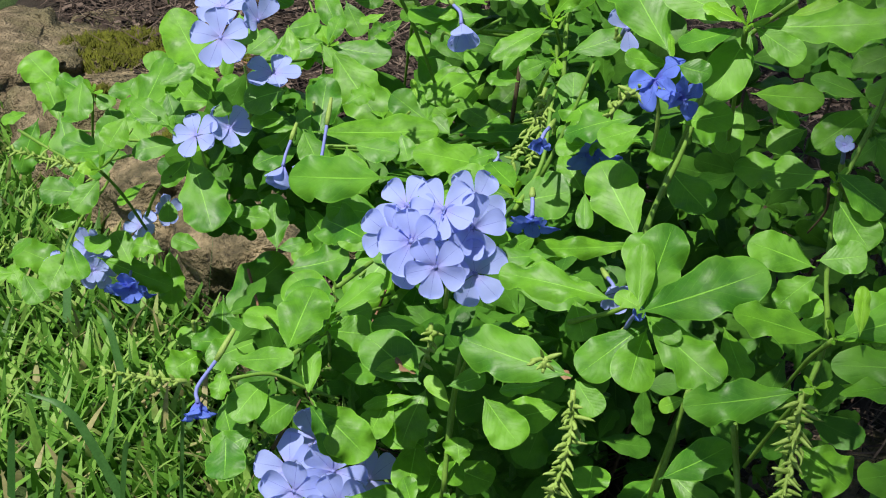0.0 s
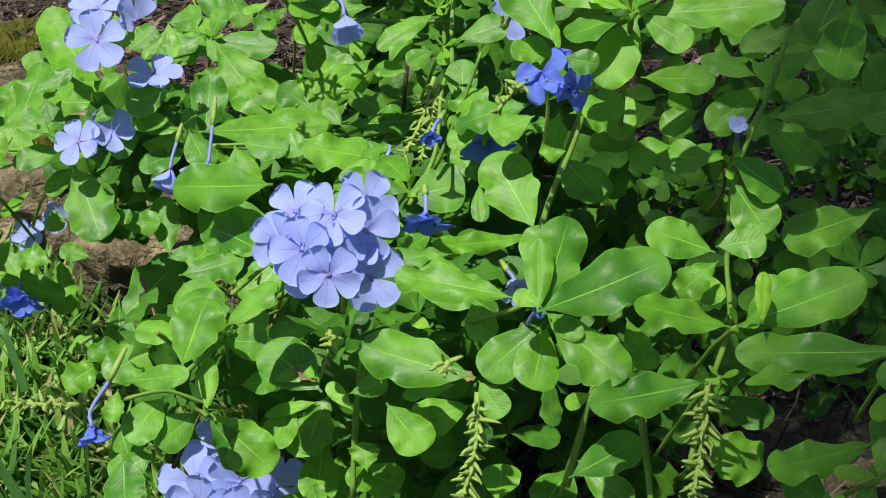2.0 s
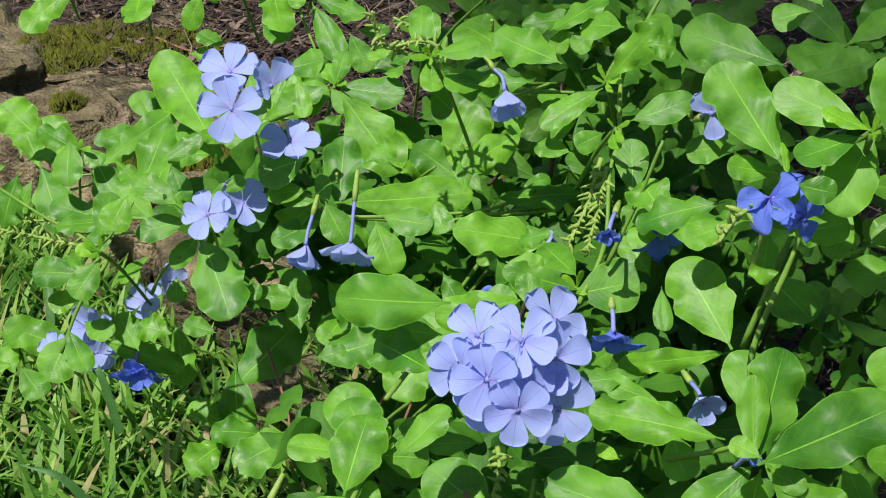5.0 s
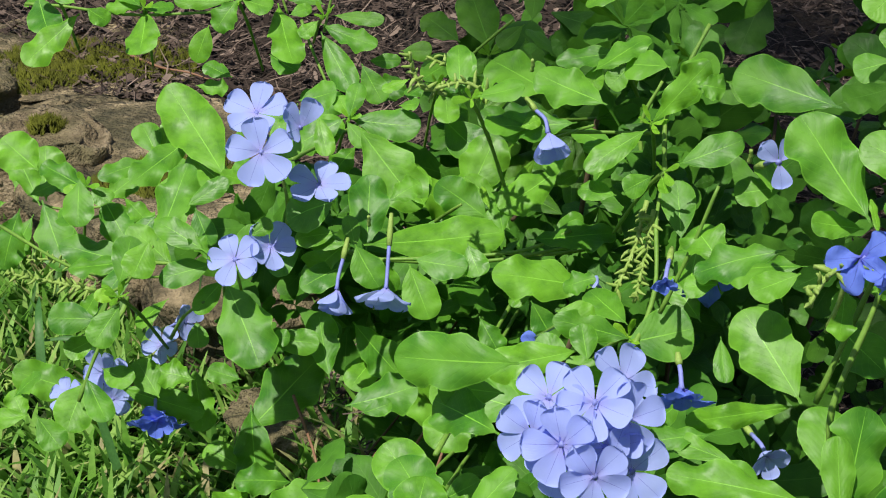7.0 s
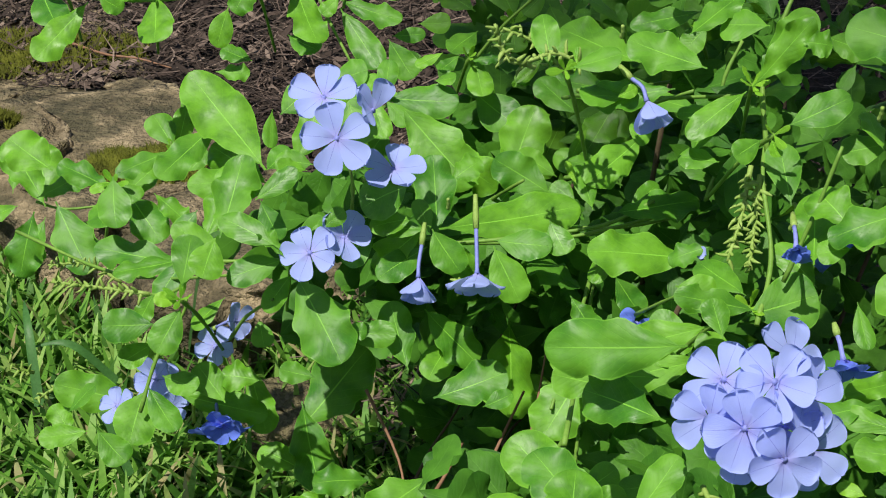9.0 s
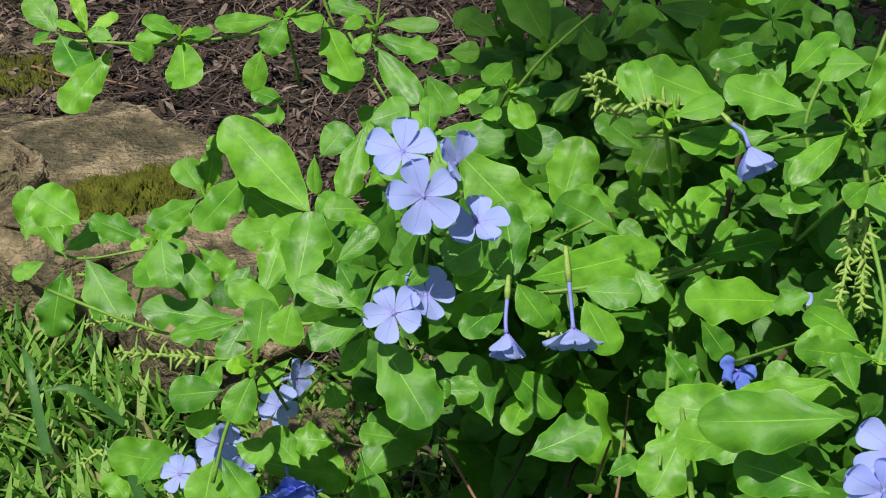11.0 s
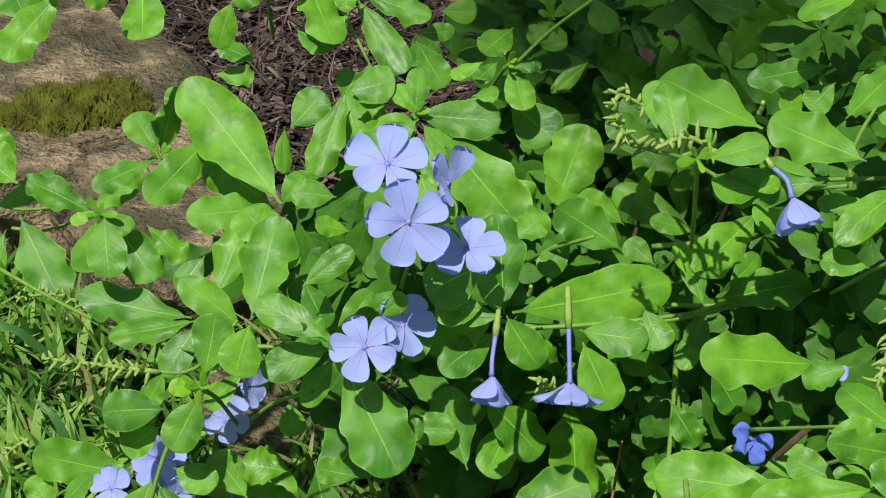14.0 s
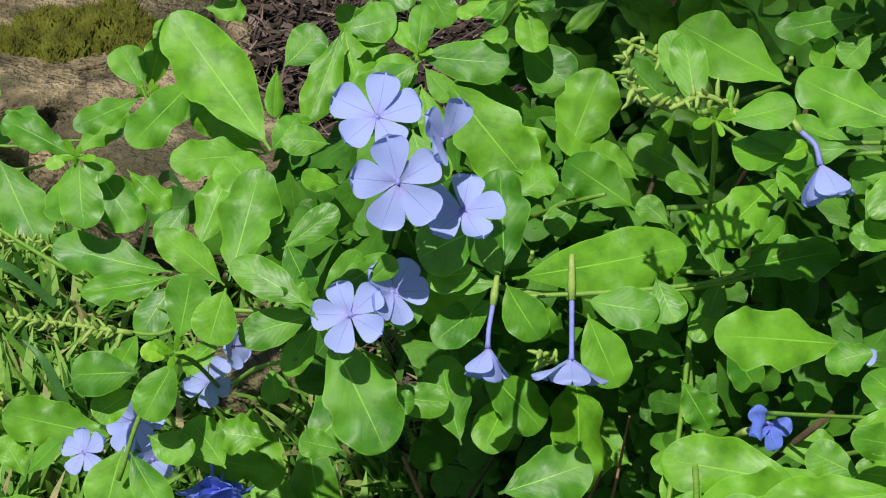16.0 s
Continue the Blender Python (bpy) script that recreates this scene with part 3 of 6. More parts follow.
leaf(trailing, (-0.1504, 0.8363, 0.2991), (-0.1416, 0.8301, 0.2965), 0.0113)
leaf(trailing, (-0.0562, 0.8648, 0.3925), (-0.0817, 0.8782, 0.3961), 0.0109)
leaf(trailing, (-0.0525, 0.8403, 0.3534), (-0.0501, 0.8253, 0.3390), 0.0228)
leaf(trailing, (0.0412, 0.8808, 0.3601), (0.0412, 0.8687, 0.3481), 0.0155)
leaf(trailing, (0.0624, 0.8839, 0.3717), (0.0693, 0.8690, 0.3583), 0.0164)
leaf(trailing, (0.0422, 0.8788, 0.3641), (0.0278, 0.9089, 0.3912), 0.0262)
leaf(trailing, (0.0617, 0.8820, 0.3810), (0.0462, 0.8710, 0.3712), 0.0118)
leaf(trailing, (0.0200, 0.9271, 0.3519), (-0.0049, 0.9468, 0.3637), 0.0188)
leaf(trailing, (0.0505, 0.8495, 0.3347), (0.0430, 0.8557, 0.3387), 0.0129)
leaf(trailing, (-0.0287, 0.8940, 0.3195), (-0.0150, 0.9080, 0.3328), 0.0185)
leaf(trailing, (0.0117, 0.8696, 0.3223), (0.0308, 0.8761, 0.3249), 0.0211)
leaf(trailing, (-0.0403, 0.8176, 0.3275), (-0.0668, 0.8447, 0.3474), 0.0141)
leaf(shrub, (-0.0926, 0.7505, 0.3267), (-0.1364, 0.8073, 0.3586), 0.0298)
leaf(shrub, (-0.0954, 0.7667, 0.3148), (-0.1354, 0.7567, 0.3175), 0.0184)
leaf(trailing, (-0.1253, 0.8181, 0.3262), (-0.1550, 0.7768, 0.3108), 0.0192)
leaf(trailing, (-0.1569, 0.8305, 0.3019), (-0.1853, 0.8107, 0.2977), 0.0136)
leaf(trailing, (-0.1568, 0.8411, 0.2986), (-0.1683, 0.8545, 0.3154), 0.0178)
leaf(trailing, (-0.1559, 0.8462, 0.2962), (-0.1491, 0.8598, 0.3164), 0.0134)
leaf(trailing, (-0.1520, 0.8585, 0.3078), (-0.1474, 0.8710, 0.3209), 0.0118)
leaf(trailing, (-0.0973, 0.7918, 0.2990), (-0.1302, 0.8133, 0.3155), 0.0223)
leaf(trailing, (-0.1888, 0.8218, 0.2740), (-0.1657, 0.8428, 0.2885), 0.0168)
leaf(trailing, (-0.1453, 0.8165, 0.2948), (-0.1339, 0.8222, 0.3055), 0.0108)
leaf(trailing, (-0.1810, 0.7828, 0.2999), (-0.2123, 0.7930, 0.3112), 0.0163)
leaf(shrub, (-0.1747, 0.7576, 0.3167), (-0.1871, 0.7532, 0.3142), 0.0065)
leaf(shrub, (-0.1728, 0.7599, 0.3153), (-0.1614, 0.7520, 0.3092), 0.0125)
leaf(shrub, (-0.1673, 0.7250, 0.3357), (-0.1660, 0.7065, 0.3158), 0.0183)
leaf(shrub, (-0.1700, 0.7686, 0.3053), (-0.1502, 0.7468, 0.2864), 0.0202)
leaf(trailing, (-0.2224, 0.8149, 0.2771), (-0.2011, 0.7815, 0.2490), 0.0242)
leaf(shrub, (-0.1537, 0.7571, 0.3108), (-0.1355, 0.7428, 0.3010), 0.0129)
leaf(shrub, (-0.1248, 0.7189, 0.3197), (-0.1364, 0.7076, 0.3092), 0.0122)
leaf(shrub, (-0.1012, 0.6351, 0.3473), (-0.0924, 0.6660, 0.3741), 0.0205)
leaf(shrub, (-0.1189, 0.7006, 0.3122), (-0.1087, 0.7236, 0.3350), 0.0181)
leaf(shrub, (-0.1070, 0.6834, 0.3076), (-0.1322, 0.6956, 0.3250), 0.0150)
leaf(shrub, (-0.1298, 0.7042, 0.2972), (-0.1795, 0.7190, 0.2962), 0.0177)
leaf(shrub, (-0.1261, 0.6838, 0.3108), (-0.1623, 0.6793, 0.3046), 0.0137)
leaf(shrub, (-0.1250, 0.6746, 0.3152), (-0.1388, 0.6589, 0.3020), 0.0138)
leaf(shrub, (-0.1186, 0.6257, 0.3269), (-0.1140, 0.6365, 0.3484), 0.0160)
leaf(shrub, (-0.1011, 0.6227, 0.3539), (-0.1067, 0.6069, 0.3423), 0.0158)
leaf(shrub, (-0.0729, 0.6137, 0.3547), (-0.0985, 0.6284, 0.3631), 0.0134)
leaf(shrub, (-0.0711, 0.6226, 0.3432), (-0.0971, 0.6181, 0.3374), 0.0141)
leaf(shrub, (-0.0952, 0.6512, 0.3598), (-0.0836, 0.6581, 0.3640), 0.0099)
leaf(shrub, (-0.0814, 0.6331, 0.3674), (-0.0731, 0.6221, 0.3530), 0.0111)
leaf(shrub, (-0.0817, 0.6180, 0.3750), (-0.0634, 0.6279, 0.3848), 0.0100)
leaf(shrub, (-0.0703, 0.6330, 0.3342), (-0.0549, 0.6488, 0.3519), 0.0107)
leaf(shrub, (-0.0695, 0.6120, 0.3501), (-0.0809, 0.6223, 0.3599), 0.0083)
leaf(shrub, (-0.0703, 0.6325, 0.3398), (-0.0447, 0.6515, 0.3490), 0.0099)
leaf(shrub, (-0.0530, 0.6195, 0.3607), (-0.0433, 0.6255, 0.3662), 0.0082)
leaf(shrub, (-0.0692, 0.6343, 0.3293), (-0.0816, 0.6202, 0.3185), 0.0107)
leaf(shrub, (-0.0660, 0.6238, 0.3343), (-0.0432, 0.5945, 0.3072), 0.0259)
leaf(shrub, (-0.0490, 0.6271, 0.3026), (-0.0213, 0.6221, 0.3039), 0.0131)
leaf(trailing, (-0.0631, 0.8098, 0.3531), (-0.0408, 0.8093, 0.3591), 0.0189)
leaf(trailing, (-0.0899, 0.8079, 0.3342), (-0.0737, 0.8219, 0.3451), 0.0182)
leaf(trailing, (-0.0922, 0.7891, 0.3450), (-0.0924, 0.7704, 0.3318), 0.0090)
leaf(trailing, (-0.0649, 0.8158, 0.3489), (-0.0773, 0.7880, 0.3186), 0.0164)
leaf(trailing, (-0.0637, 0.8278, 0.3443), (-0.0591, 0.8085, 0.3259), 0.0194)
leaf(trailing, (-0.0311, 0.7764, 0.3577), (-0.0591, 0.7603, 0.3464), 0.0184)
leaf(trailing, (-0.0325, 0.7988, 0.3477), (0.0087, 0.7956, 0.3465), 0.0203)
leaf(trailing, (-0.0320, 0.7945, 0.3501), (-0.0288, 0.8161, 0.3635), 0.0117)
leaf(trailing, (-0.0320, 0.7966, 0.3498), (-0.0402, 0.8107, 0.3570), 0.0107)
leaf(trailing, (-0.0301, 0.7716, 0.3579), (-0.0180, 0.7610, 0.3483), 0.0111)
leaf(shrub, (-0.0343, 0.7065, 0.3875), (-0.0276, 0.6890, 0.3727), 0.0104)
leaf(shrub, (-0.0223, 0.7606, 0.3600), (0.0139, 0.7316, 0.3263), 0.0281)
leaf(shrub, (-0.0403, 0.6308, 0.4152), (-0.0345, 0.6159, 0.4034), 0.0168)
leaf(trailing, (-0.0289, 0.8045, 0.3296), (-0.0424, 0.7874, 0.3175), 0.0144)
leaf(trailing, (0.0001, 0.8142, 0.3681), (-0.0151, 0.8084, 0.3627), 0.0076)
leaf(trailing, (0.0092, 0.8289, 0.3607), (-0.0024, 0.8185, 0.3559), 0.0094)
leaf(trailing, (-0.0046, 0.8019, 0.3564), (0.0073, 0.7996, 0.3596), 0.0091)
leaf(trailing, (0.0182, 0.8397, 0.3555), (0.0217, 0.8168, 0.3407), 0.0148)
leaf(trailing, (0.0175, 0.8398, 0.3349), (0.0381, 0.8208, 0.3228), 0.0236)
leaf(trailing, (0.0585, 0.8554, 0.3491), (0.0414, 0.8455, 0.3388), 0.0087)
leaf(trailing, (0.0358, 0.7789, 0.3069), (0.0496, 0.8043, 0.3419), 0.0263)
leaf(shrub, (0.0540, 0.7054, 0.3349), (0.0262, 0.7168, 0.3504), 0.0198)
leaf(shrub, (0.0578, 0.7256, 0.3349), (0.0388, 0.7340, 0.3465), 0.0132)
leaf(shrub, (0.0439, 0.6015, 0.4434), (0.0419, 0.6232, 0.4595), 0.0115)
leaf(trailing, (0.1010, 0.7729, 0.3364), (0.0871, 0.7656, 0.3310), 0.0086)
leaf(shrub, (0.0530, 0.5973, 0.4414), (0.0548, 0.6075, 0.4498), 0.0025)
leaf(shrub, (0.0751, 0.7547, 0.3500), (0.0648, 0.7376, 0.3389), 0.0063)
leaf(shrub, (0.0510, 0.5927, 0.4462), (0.0713, 0.5931, 0.4527), 0.0126)
leaf(shrub, (0.0752, 0.5993, 0.4308), (0.0557, 0.5947, 0.4361), 0.0137)
leaf(shrub, (0.0706, 0.5928, 0.4338), (0.0792, 0.5968, 0.4361), 0.0058)
leaf(shrub, (0.1130, 0.6437, 0.4063), (0.0933, 0.6650, 0.4051), 0.0095)
leaf(shrub, (0.1064, 0.5956, 0.4447), (0.0765, 0.6122, 0.4514), 0.0197)
leaf(shrub, (0.0867, 0.6496, 0.4266), (0.0531, 0.6795, 0.4324), 0.0246)
leaf(shrub, (0.1165, 0.6736, 0.4417), (0.0833, 0.6671, 0.4383), 0.0115)
leaf(shrub, (0.1043, 0.6738, 0.4345), (0.0999, 0.6638, 0.4255), 0.0095)
leaf(shrub, (0.1182, 0.6709, 0.4356), (0.1080, 0.6660, 0.4268), 0.0116)
leaf(shrub, (0.0956, 0.7659, 0.3091), (0.0951, 0.8065, 0.3382), 0.0146)
leaf(shrub, (0.0927, 0.7357, 0.3252), (0.0593, 0.7613, 0.3326), 0.0162)
leaf(shrub, (0.0669, 0.7166, 0.3733), (0.0476, 0.7346, 0.3847), 0.0160)
leaf(shrub, (0.0889, 0.6436, 0.3941), (0.0631, 0.6196, 0.3817), 0.0172)
leaf(shrub, (0.0861, 0.6524, 0.3533), (0.1012, 0.6645, 0.3605), 0.0095)
leaf(shrub, (0.0648, 0.6110, 0.3740), (0.0603, 0.6307, 0.3866), 0.0099)
leaf(shrub, (0.0579, 0.6181, 0.3827), (0.0537, 0.6244, 0.3909), 0.0035)
leaf(shrub, (0.0758, 0.6327, 0.3615), (0.1167, 0.6434, 0.3638), 0.0184)
leaf(shrub, (-0.0019, 0.6355, 0.3514), (0.0638, 0.6560, 0.3524), 0.0233)
leaf(shrub, (0.0650, 0.6907, 0.3376), (0.0538, 0.6980, 0.3455), 0.0104)
leaf(shrub, (-0.0025, 0.6492, 0.3408), (-0.0045, 0.6806, 0.3680), 0.0199)
leaf(shrub, (0.0029, 0.6883, 0.3502), (0.0190, 0.6964, 0.3583), 0.0137)
leaf(shrub, (0.0346, 0.7205, 0.3305), (0.0209, 0.7098, 0.3193), 0.0122)
leaf(shrub, (-0.0057, 0.6364, 0.3493), (-0.0115, 0.6539, 0.3586), 0.0086)
leaf(shrub, (-0.0048, 0.6281, 0.3558), (0.0066, 0.6156, 0.3398), 0.0161)
leaf(shrub, (0.0224, 0.6128, 0.3552), (0.0324, 0.5957, 0.3366), 0.0170)
leaf(shrub, (0.0330, 0.6735, 0.2818), (0.0319, 0.6272, 0.2546), 0.0266)
leaf(shrub, (-0.0087, 0.6465, 0.3036), (0.0162, 0.6346, 0.2808), 0.0197)
leaf(shrub, (0.0047, 0.6475, 0.2861), (-0.0080, 0.6248, 0.2806), 0.0163)
leaf(shrub, (0.0230, 0.6247, 0.3520), (0.0481, 0.6177, 0.3510), 0.0157)
leaf(shrub, (0.0478, 0.6305, 0.3584), (0.0543, 0.6173, 0.3485), 0.0126)
leaf(shrub, (0.1087, 0.5977, 0.3572), (0.0620, 0.5915, 0.3668), 0.0220)
leaf(shrub, (0.0807, 0.6597, 0.3371), (0.0739, 0.6478, 0.3275), 0.0105)
leaf(shrub, (0.0825, 0.6606, 0.3338), (0.0684, 0.6412, 0.3219), 0.0100)
leaf(shrub, (0.0950, 0.5653, 0.3226), (0.0483, 0.5798, 0.3214), 0.0222)
leaf(shrub, (0.1003, 0.5114, 0.3747), (0.0635, 0.5183, 0.3596), 0.0157)
leaf(shrub, (0.0902, 0.5345, 0.3792), (0.1054, 0.5311, 0.3760), 0.0146)
leaf(shrub, (0.1091, 0.5720, 0.3765), (0.0922, 0.5724, 0.3708), 0.0106)
leaf(shrub, (0.0558, 0.6021, 0.3363), (0.0661, 0.5912, 0.3226), 0.0117)
leaf(shrub, (0.0784, 0.6330, 0.3290), (0.0907, 0.6228, 0.3139), 0.0141)
leaf(shrub, (0.0793, 0.5986, 0.3285), (0.0878, 0.6005, 0.3297), 0.0057)
leaf(shrub, (0.1009, 0.5994, 0.3258), (0.1012, 0.6069, 0.3324), 0.0083)
leaf(shrub, (0.0893, 0.5826, 0.3213), (0.1081, 0.5822, 0.3249), 0.0122)
leaf(shrub, (0.1194, 0.5509, 0.3403), (0.1030, 0.5515, 0.3443), 0.0115)
leaf(shrub, (-0.1537, 0.6822, 0.2260), (-0.1989, 0.6821, 0.2389), 0.0203)
leaf(shrub, (-0.1784, 0.6278, 0.2578), (-0.1660, 0.6349, 0.2689), 0.0104)
leaf(shrub, (-0.1894, 0.6681, 0.2158), (-0.1994, 0.6795, 0.2287), 0.0124)
leaf(shrub, (-0.1422, 0.6365, 0.2652), (-0.1497, 0.6144, 0.2498), 0.0207)
leaf(shrub, (-0.1379, 0.6233, 0.2751), (-0.1241, 0.6052, 0.2616), 0.0135)
leaf(shrub, (-0.1206, 0.6308, 0.3133), (-0.1320, 0.6178, 0.2973), 0.0152)
leaf(shrub, (-0.1358, 0.6412, 0.2983), (-0.1602, 0.6392, 0.2992), 0.0170)
leaf(shrub, (-0.1383, 0.6478, 0.2839), (-0.1530, 0.6372, 0.2802), 0.0125)
leaf(shrub, (-0.1360, 0.6488, 0.3110), (-0.1441, 0.6419, 0.2988), 0.0100)
leaf(shrub, (-0.1215, 0.6301, 0.3165), (-0.1323, 0.6299, 0.3203), 0.0076)
leaf(shrub, (-0.1051, 0.6633, 0.3001), (-0.1219, 0.6551, 0.2895), 0.0112)
leaf(shrub, (-0.1031, 0.6273, 0.2635), (-0.1165, 0.6400, 0.2773), 0.0147)
leaf(shrub, (-0.0865, 0.6359, 0.2704), (-0.1058, 0.6376, 0.2742), 0.0155)
leaf(shrub, (-0.1307, 0.6453, 0.2571), (-0.0860, 0.6474, 0.2427), 0.0152)
leaf(shrub, (-0.1325, 0.6313, 0.2763), (-0.1159, 0.6213, 0.2748), 0.0132)
leaf(shrub, (-0.0871, 0.6471, 0.2976), (-0.0844, 0.6362, 0.2890), 0.0109)
leaf(shrub, (0.1139, 0.6045, 0.4237), (0.0977, 0.6090, 0.4200), 0.0080)
leaf(shrub, (0.1030, 0.5966, 0.4070), (0.1112, 0.6053, 0.4208), 0.0098)
leaf(shrub, (0.1129, 0.5869, 0.4078), (0.0970, 0.5923, 0.4087), 0.0112)
leaf(shrub, (0.0910, 0.6246, 0.4070), (0.0807, 0.6195, 0.4056), 0.0117)
leaf(shrub, (0.0790, 0.6872, 0.3566), (0.0602, 0.6902, 0.3616), 0.0093)
leaf(shrub, (-0.0680, 0.7550, 0.3285), (-0.0881, 0.7550, 0.3319), 0.0136)
leaf(trailing, (-0.0748, 0.7879, 0.3188), (-0.0919, 0.7840, 0.3205), 0.0081)
leaf(shrub, (-0.0637, 0.6725, 0.3635), (-0.0771, 0.6709, 0.3690), 0.0097)
leaf(shrub, (0.1243, 0.6012, 0.4331), (0.0981, 0.5854, 0.4209), 0.0122)
leaf(shrub, (0.1269, 0.5754, 0.4228), (0.1150, 0.5674, 0.4198), 0.0104)
leaf(shrub, (0.1301, 0.5733, 0.4238), (0.1322, 0.5671, 0.4191), 0.0062)
leaf(trailing, (0.0953, 0.8049, 0.3436), (0.0776, 0.7833, 0.3220), 0.0208)
leaf(shrub, (0.1367, 0.5770, 0.4282), (0.1638, 0.5838, 0.4367), 0.0145)
leaf(shrub, (0.1856, 0.4255, 0.4776), (0.1637, 0.4491, 0.5032), 0.0207)
leaf(shrub, (0.1855, 0.4345, 0.4709), (0.1685, 0.4328, 0.4737), 0.0094)
leaf(shrub, (0.1866, 0.4149, 0.4777), (0.1850, 0.4262, 0.4856), 0.0028)
leaf(shrub, (0.1754, 0.5159, 0.4222), (0.1410, 0.5157, 0.4118), 0.0154)
leaf(shrub, (0.1408, 0.5728, 0.3947), (0.1386, 0.5937, 0.4139), 0.0148)
leaf(shrub, (0.2093, 0.4224, 0.4929), (0.1809, 0.4347, 0.5018), 0.0152)
leaf(shrub, (0.2101, 0.4188, 0.4943), (0.1957, 0.4261, 0.4975), 0.0075)
leaf(shrub, (0.2117, 0.3991, 0.5001), (0.2172, 0.4195, 0.5176), 0.0173)
leaf(shrub, (0.2137, 0.4145, 0.4943), (0.2613, 0.4036, 0.5034), 0.0174)
leaf(shrub, (0.2132, 0.4075, 0.4962), (0.2310, 0.3989, 0.4887), 0.0115)
leaf(shrub, (0.2140, 0.4338, 0.4876), (0.2008, 0.4156, 0.4679), 0.0173)
leaf(shrub, (0.2088, 0.4249, 0.4896), (0.1880, 0.4172, 0.4850), 0.0139)
leaf(shrub, (0.1884, 0.4068, 0.4799), (0.2005, 0.4053, 0.4773), 0.0093)
leaf(shrub, (0.1915, 0.4357, 0.4480), (0.2114, 0.4410, 0.4526), 0.0134)
leaf(shrub, (0.2149, 0.4722, 0.4465), (0.2095, 0.4565, 0.4309), 0.0110)
leaf(shrub, (0.2183, 0.4810, 0.4478), (0.2481, 0.4853, 0.4473), 0.0135)
leaf(shrub, (0.2625, 0.4674, 0.4555), (0.2412, 0.4753, 0.4607), 0.0110)
leaf(shrub, (0.2666, 0.4779, 0.4482), (0.2449, 0.4683, 0.4327), 0.0148)
leaf(shrub, (0.2848, 0.4872, 0.4600), (0.2629, 0.4727, 0.4529), 0.0130)
leaf(shrub, (0.2414, 0.4356, 0.5119), (0.2523, 0.4287, 0.5019), 0.0121)
leaf(shrub, (0.2618, 0.4300, 0.5168), (0.2641, 0.4172, 0.5020), 0.0191)
leaf(shrub, (0.2866, 0.4243, 0.5181), (0.2722, 0.4239, 0.5096), 0.0100)
leaf(shrub, (0.2923, 0.4470, 0.4928), (0.2819, 0.4212, 0.4725), 0.0182)
leaf(shrub, (0.2912, 0.4767, 0.4909), (0.2793, 0.4612, 0.4741), 0.0175)
leaf(shrub, (0.2263, 0.4258, 0.4964), (0.2431, 0.4300, 0.5009), 0.0072)
leaf(shrub, (0.2721, 0.4572, 0.4794), (0.2527, 0.4537, 0.4709), 0.0128)
leaf(shrub, (0.2733, 0.5021, 0.4258), (0.3122, 0.5013, 0.4348), 0.0194)
leaf(shrub, (0.2439, 0.4966, 0.4299), (0.2277, 0.4935, 0.4228), 0.0130)
leaf(shrub, (0.2310, 0.4870, 0.4427), (0.2368, 0.4802, 0.4352), 0.0104)
leaf(shrub, (0.2670, 0.4625, 0.4419), (0.2828, 0.4459, 0.4282), 0.0158)
leaf(shrub, (0.2529, 0.4432, 0.4308), (0.2152, 0.4606, 0.4224), 0.0148)
leaf(shrub, (0.2511, 0.4300, 0.4369), (0.2721, 0.4288, 0.4243), 0.0165)
leaf(shrub, (0.2530, 0.4314, 0.4262), (0.2666, 0.4187, 0.4120), 0.0182)
leaf(shrub, (0.2480, 0.4159, 0.4064), (0.2661, 0.4164, 0.4109), 0.0135)
leaf(shrub, (0.2498, 0.4324, 0.3964), (0.2238, 0.4349, 0.4049), 0.0169)
leaf(shrub, (0.1892, 0.4763, 0.4145), (0.2054, 0.4591, 0.4031), 0.0185)
leaf(shrub, (0.3117, 0.4495, 0.4110), (0.2746, 0.4337, 0.4023), 0.0168)
leaf(shrub, (0.1841, 0.3791, 0.3938), (0.2302, 0.4044, 0.4044), 0.0227)
leaf(shrub, (0.2495, 0.4147, 0.4014), (0.2342, 0.4076, 0.3902), 0.0126)
leaf(shrub, (0.1862, 0.3937, 0.3851), (0.1922, 0.4264, 0.4098), 0.0192)
leaf(shrub, (0.1842, 0.3910, 0.3866), (0.1834, 0.4126, 0.4071), 0.0111)
leaf(shrub, (0.2544, 0.3922, 0.3859), (0.2195, 0.3830, 0.3989), 0.0146)
leaf(shrub, (0.2473, 0.4240, 0.3913), (0.2492, 0.4117, 0.3843), 0.0098)
leaf(shrub, (0.2621, 0.3700, 0.3996), (0.2631, 0.3879, 0.4107), 0.0060)
leaf(shrub, (0.2560, 0.3844, 0.3909), (0.3014, 0.4037, 0.4025), 0.0198)
leaf(shrub, (0.2589, 0.3759, 0.3770), (0.2701, 0.3729, 0.3765), 0.0053)
leaf(shrub, (0.2466, 0.3777, 0.3712), (0.2046, 0.3646, 0.3646), 0.0158)
leaf(shrub, (0.2452, 0.3712, 0.3754), (0.2500, 0.3712, 0.3751), 0.0028)
leaf(shrub, (0.1881, 0.3894, 0.3879), (0.2168, 0.3734, 0.3714), 0.0197)
leaf(shrub, (0.1870, 0.4095, 0.3738), (0.1645, 0.3902, 0.3604), 0.0173)
leaf(shrub, (0.1882, 0.4016, 0.3770), (0.1830, 0.3807, 0.3623), 0.0174)
leaf(shrub, (0.1635, 0.3935, 0.3558), (0.1736, 0.3820, 0.3480), 0.0113)
leaf(shrub, (0.1624, 0.3936, 0.3568), (0.1156, 0.4076, 0.3586), 0.0203)
leaf(shrub, (0.1859, 0.3826, 0.3941), (0.1758, 0.3867, 0.3977), 0.0072)
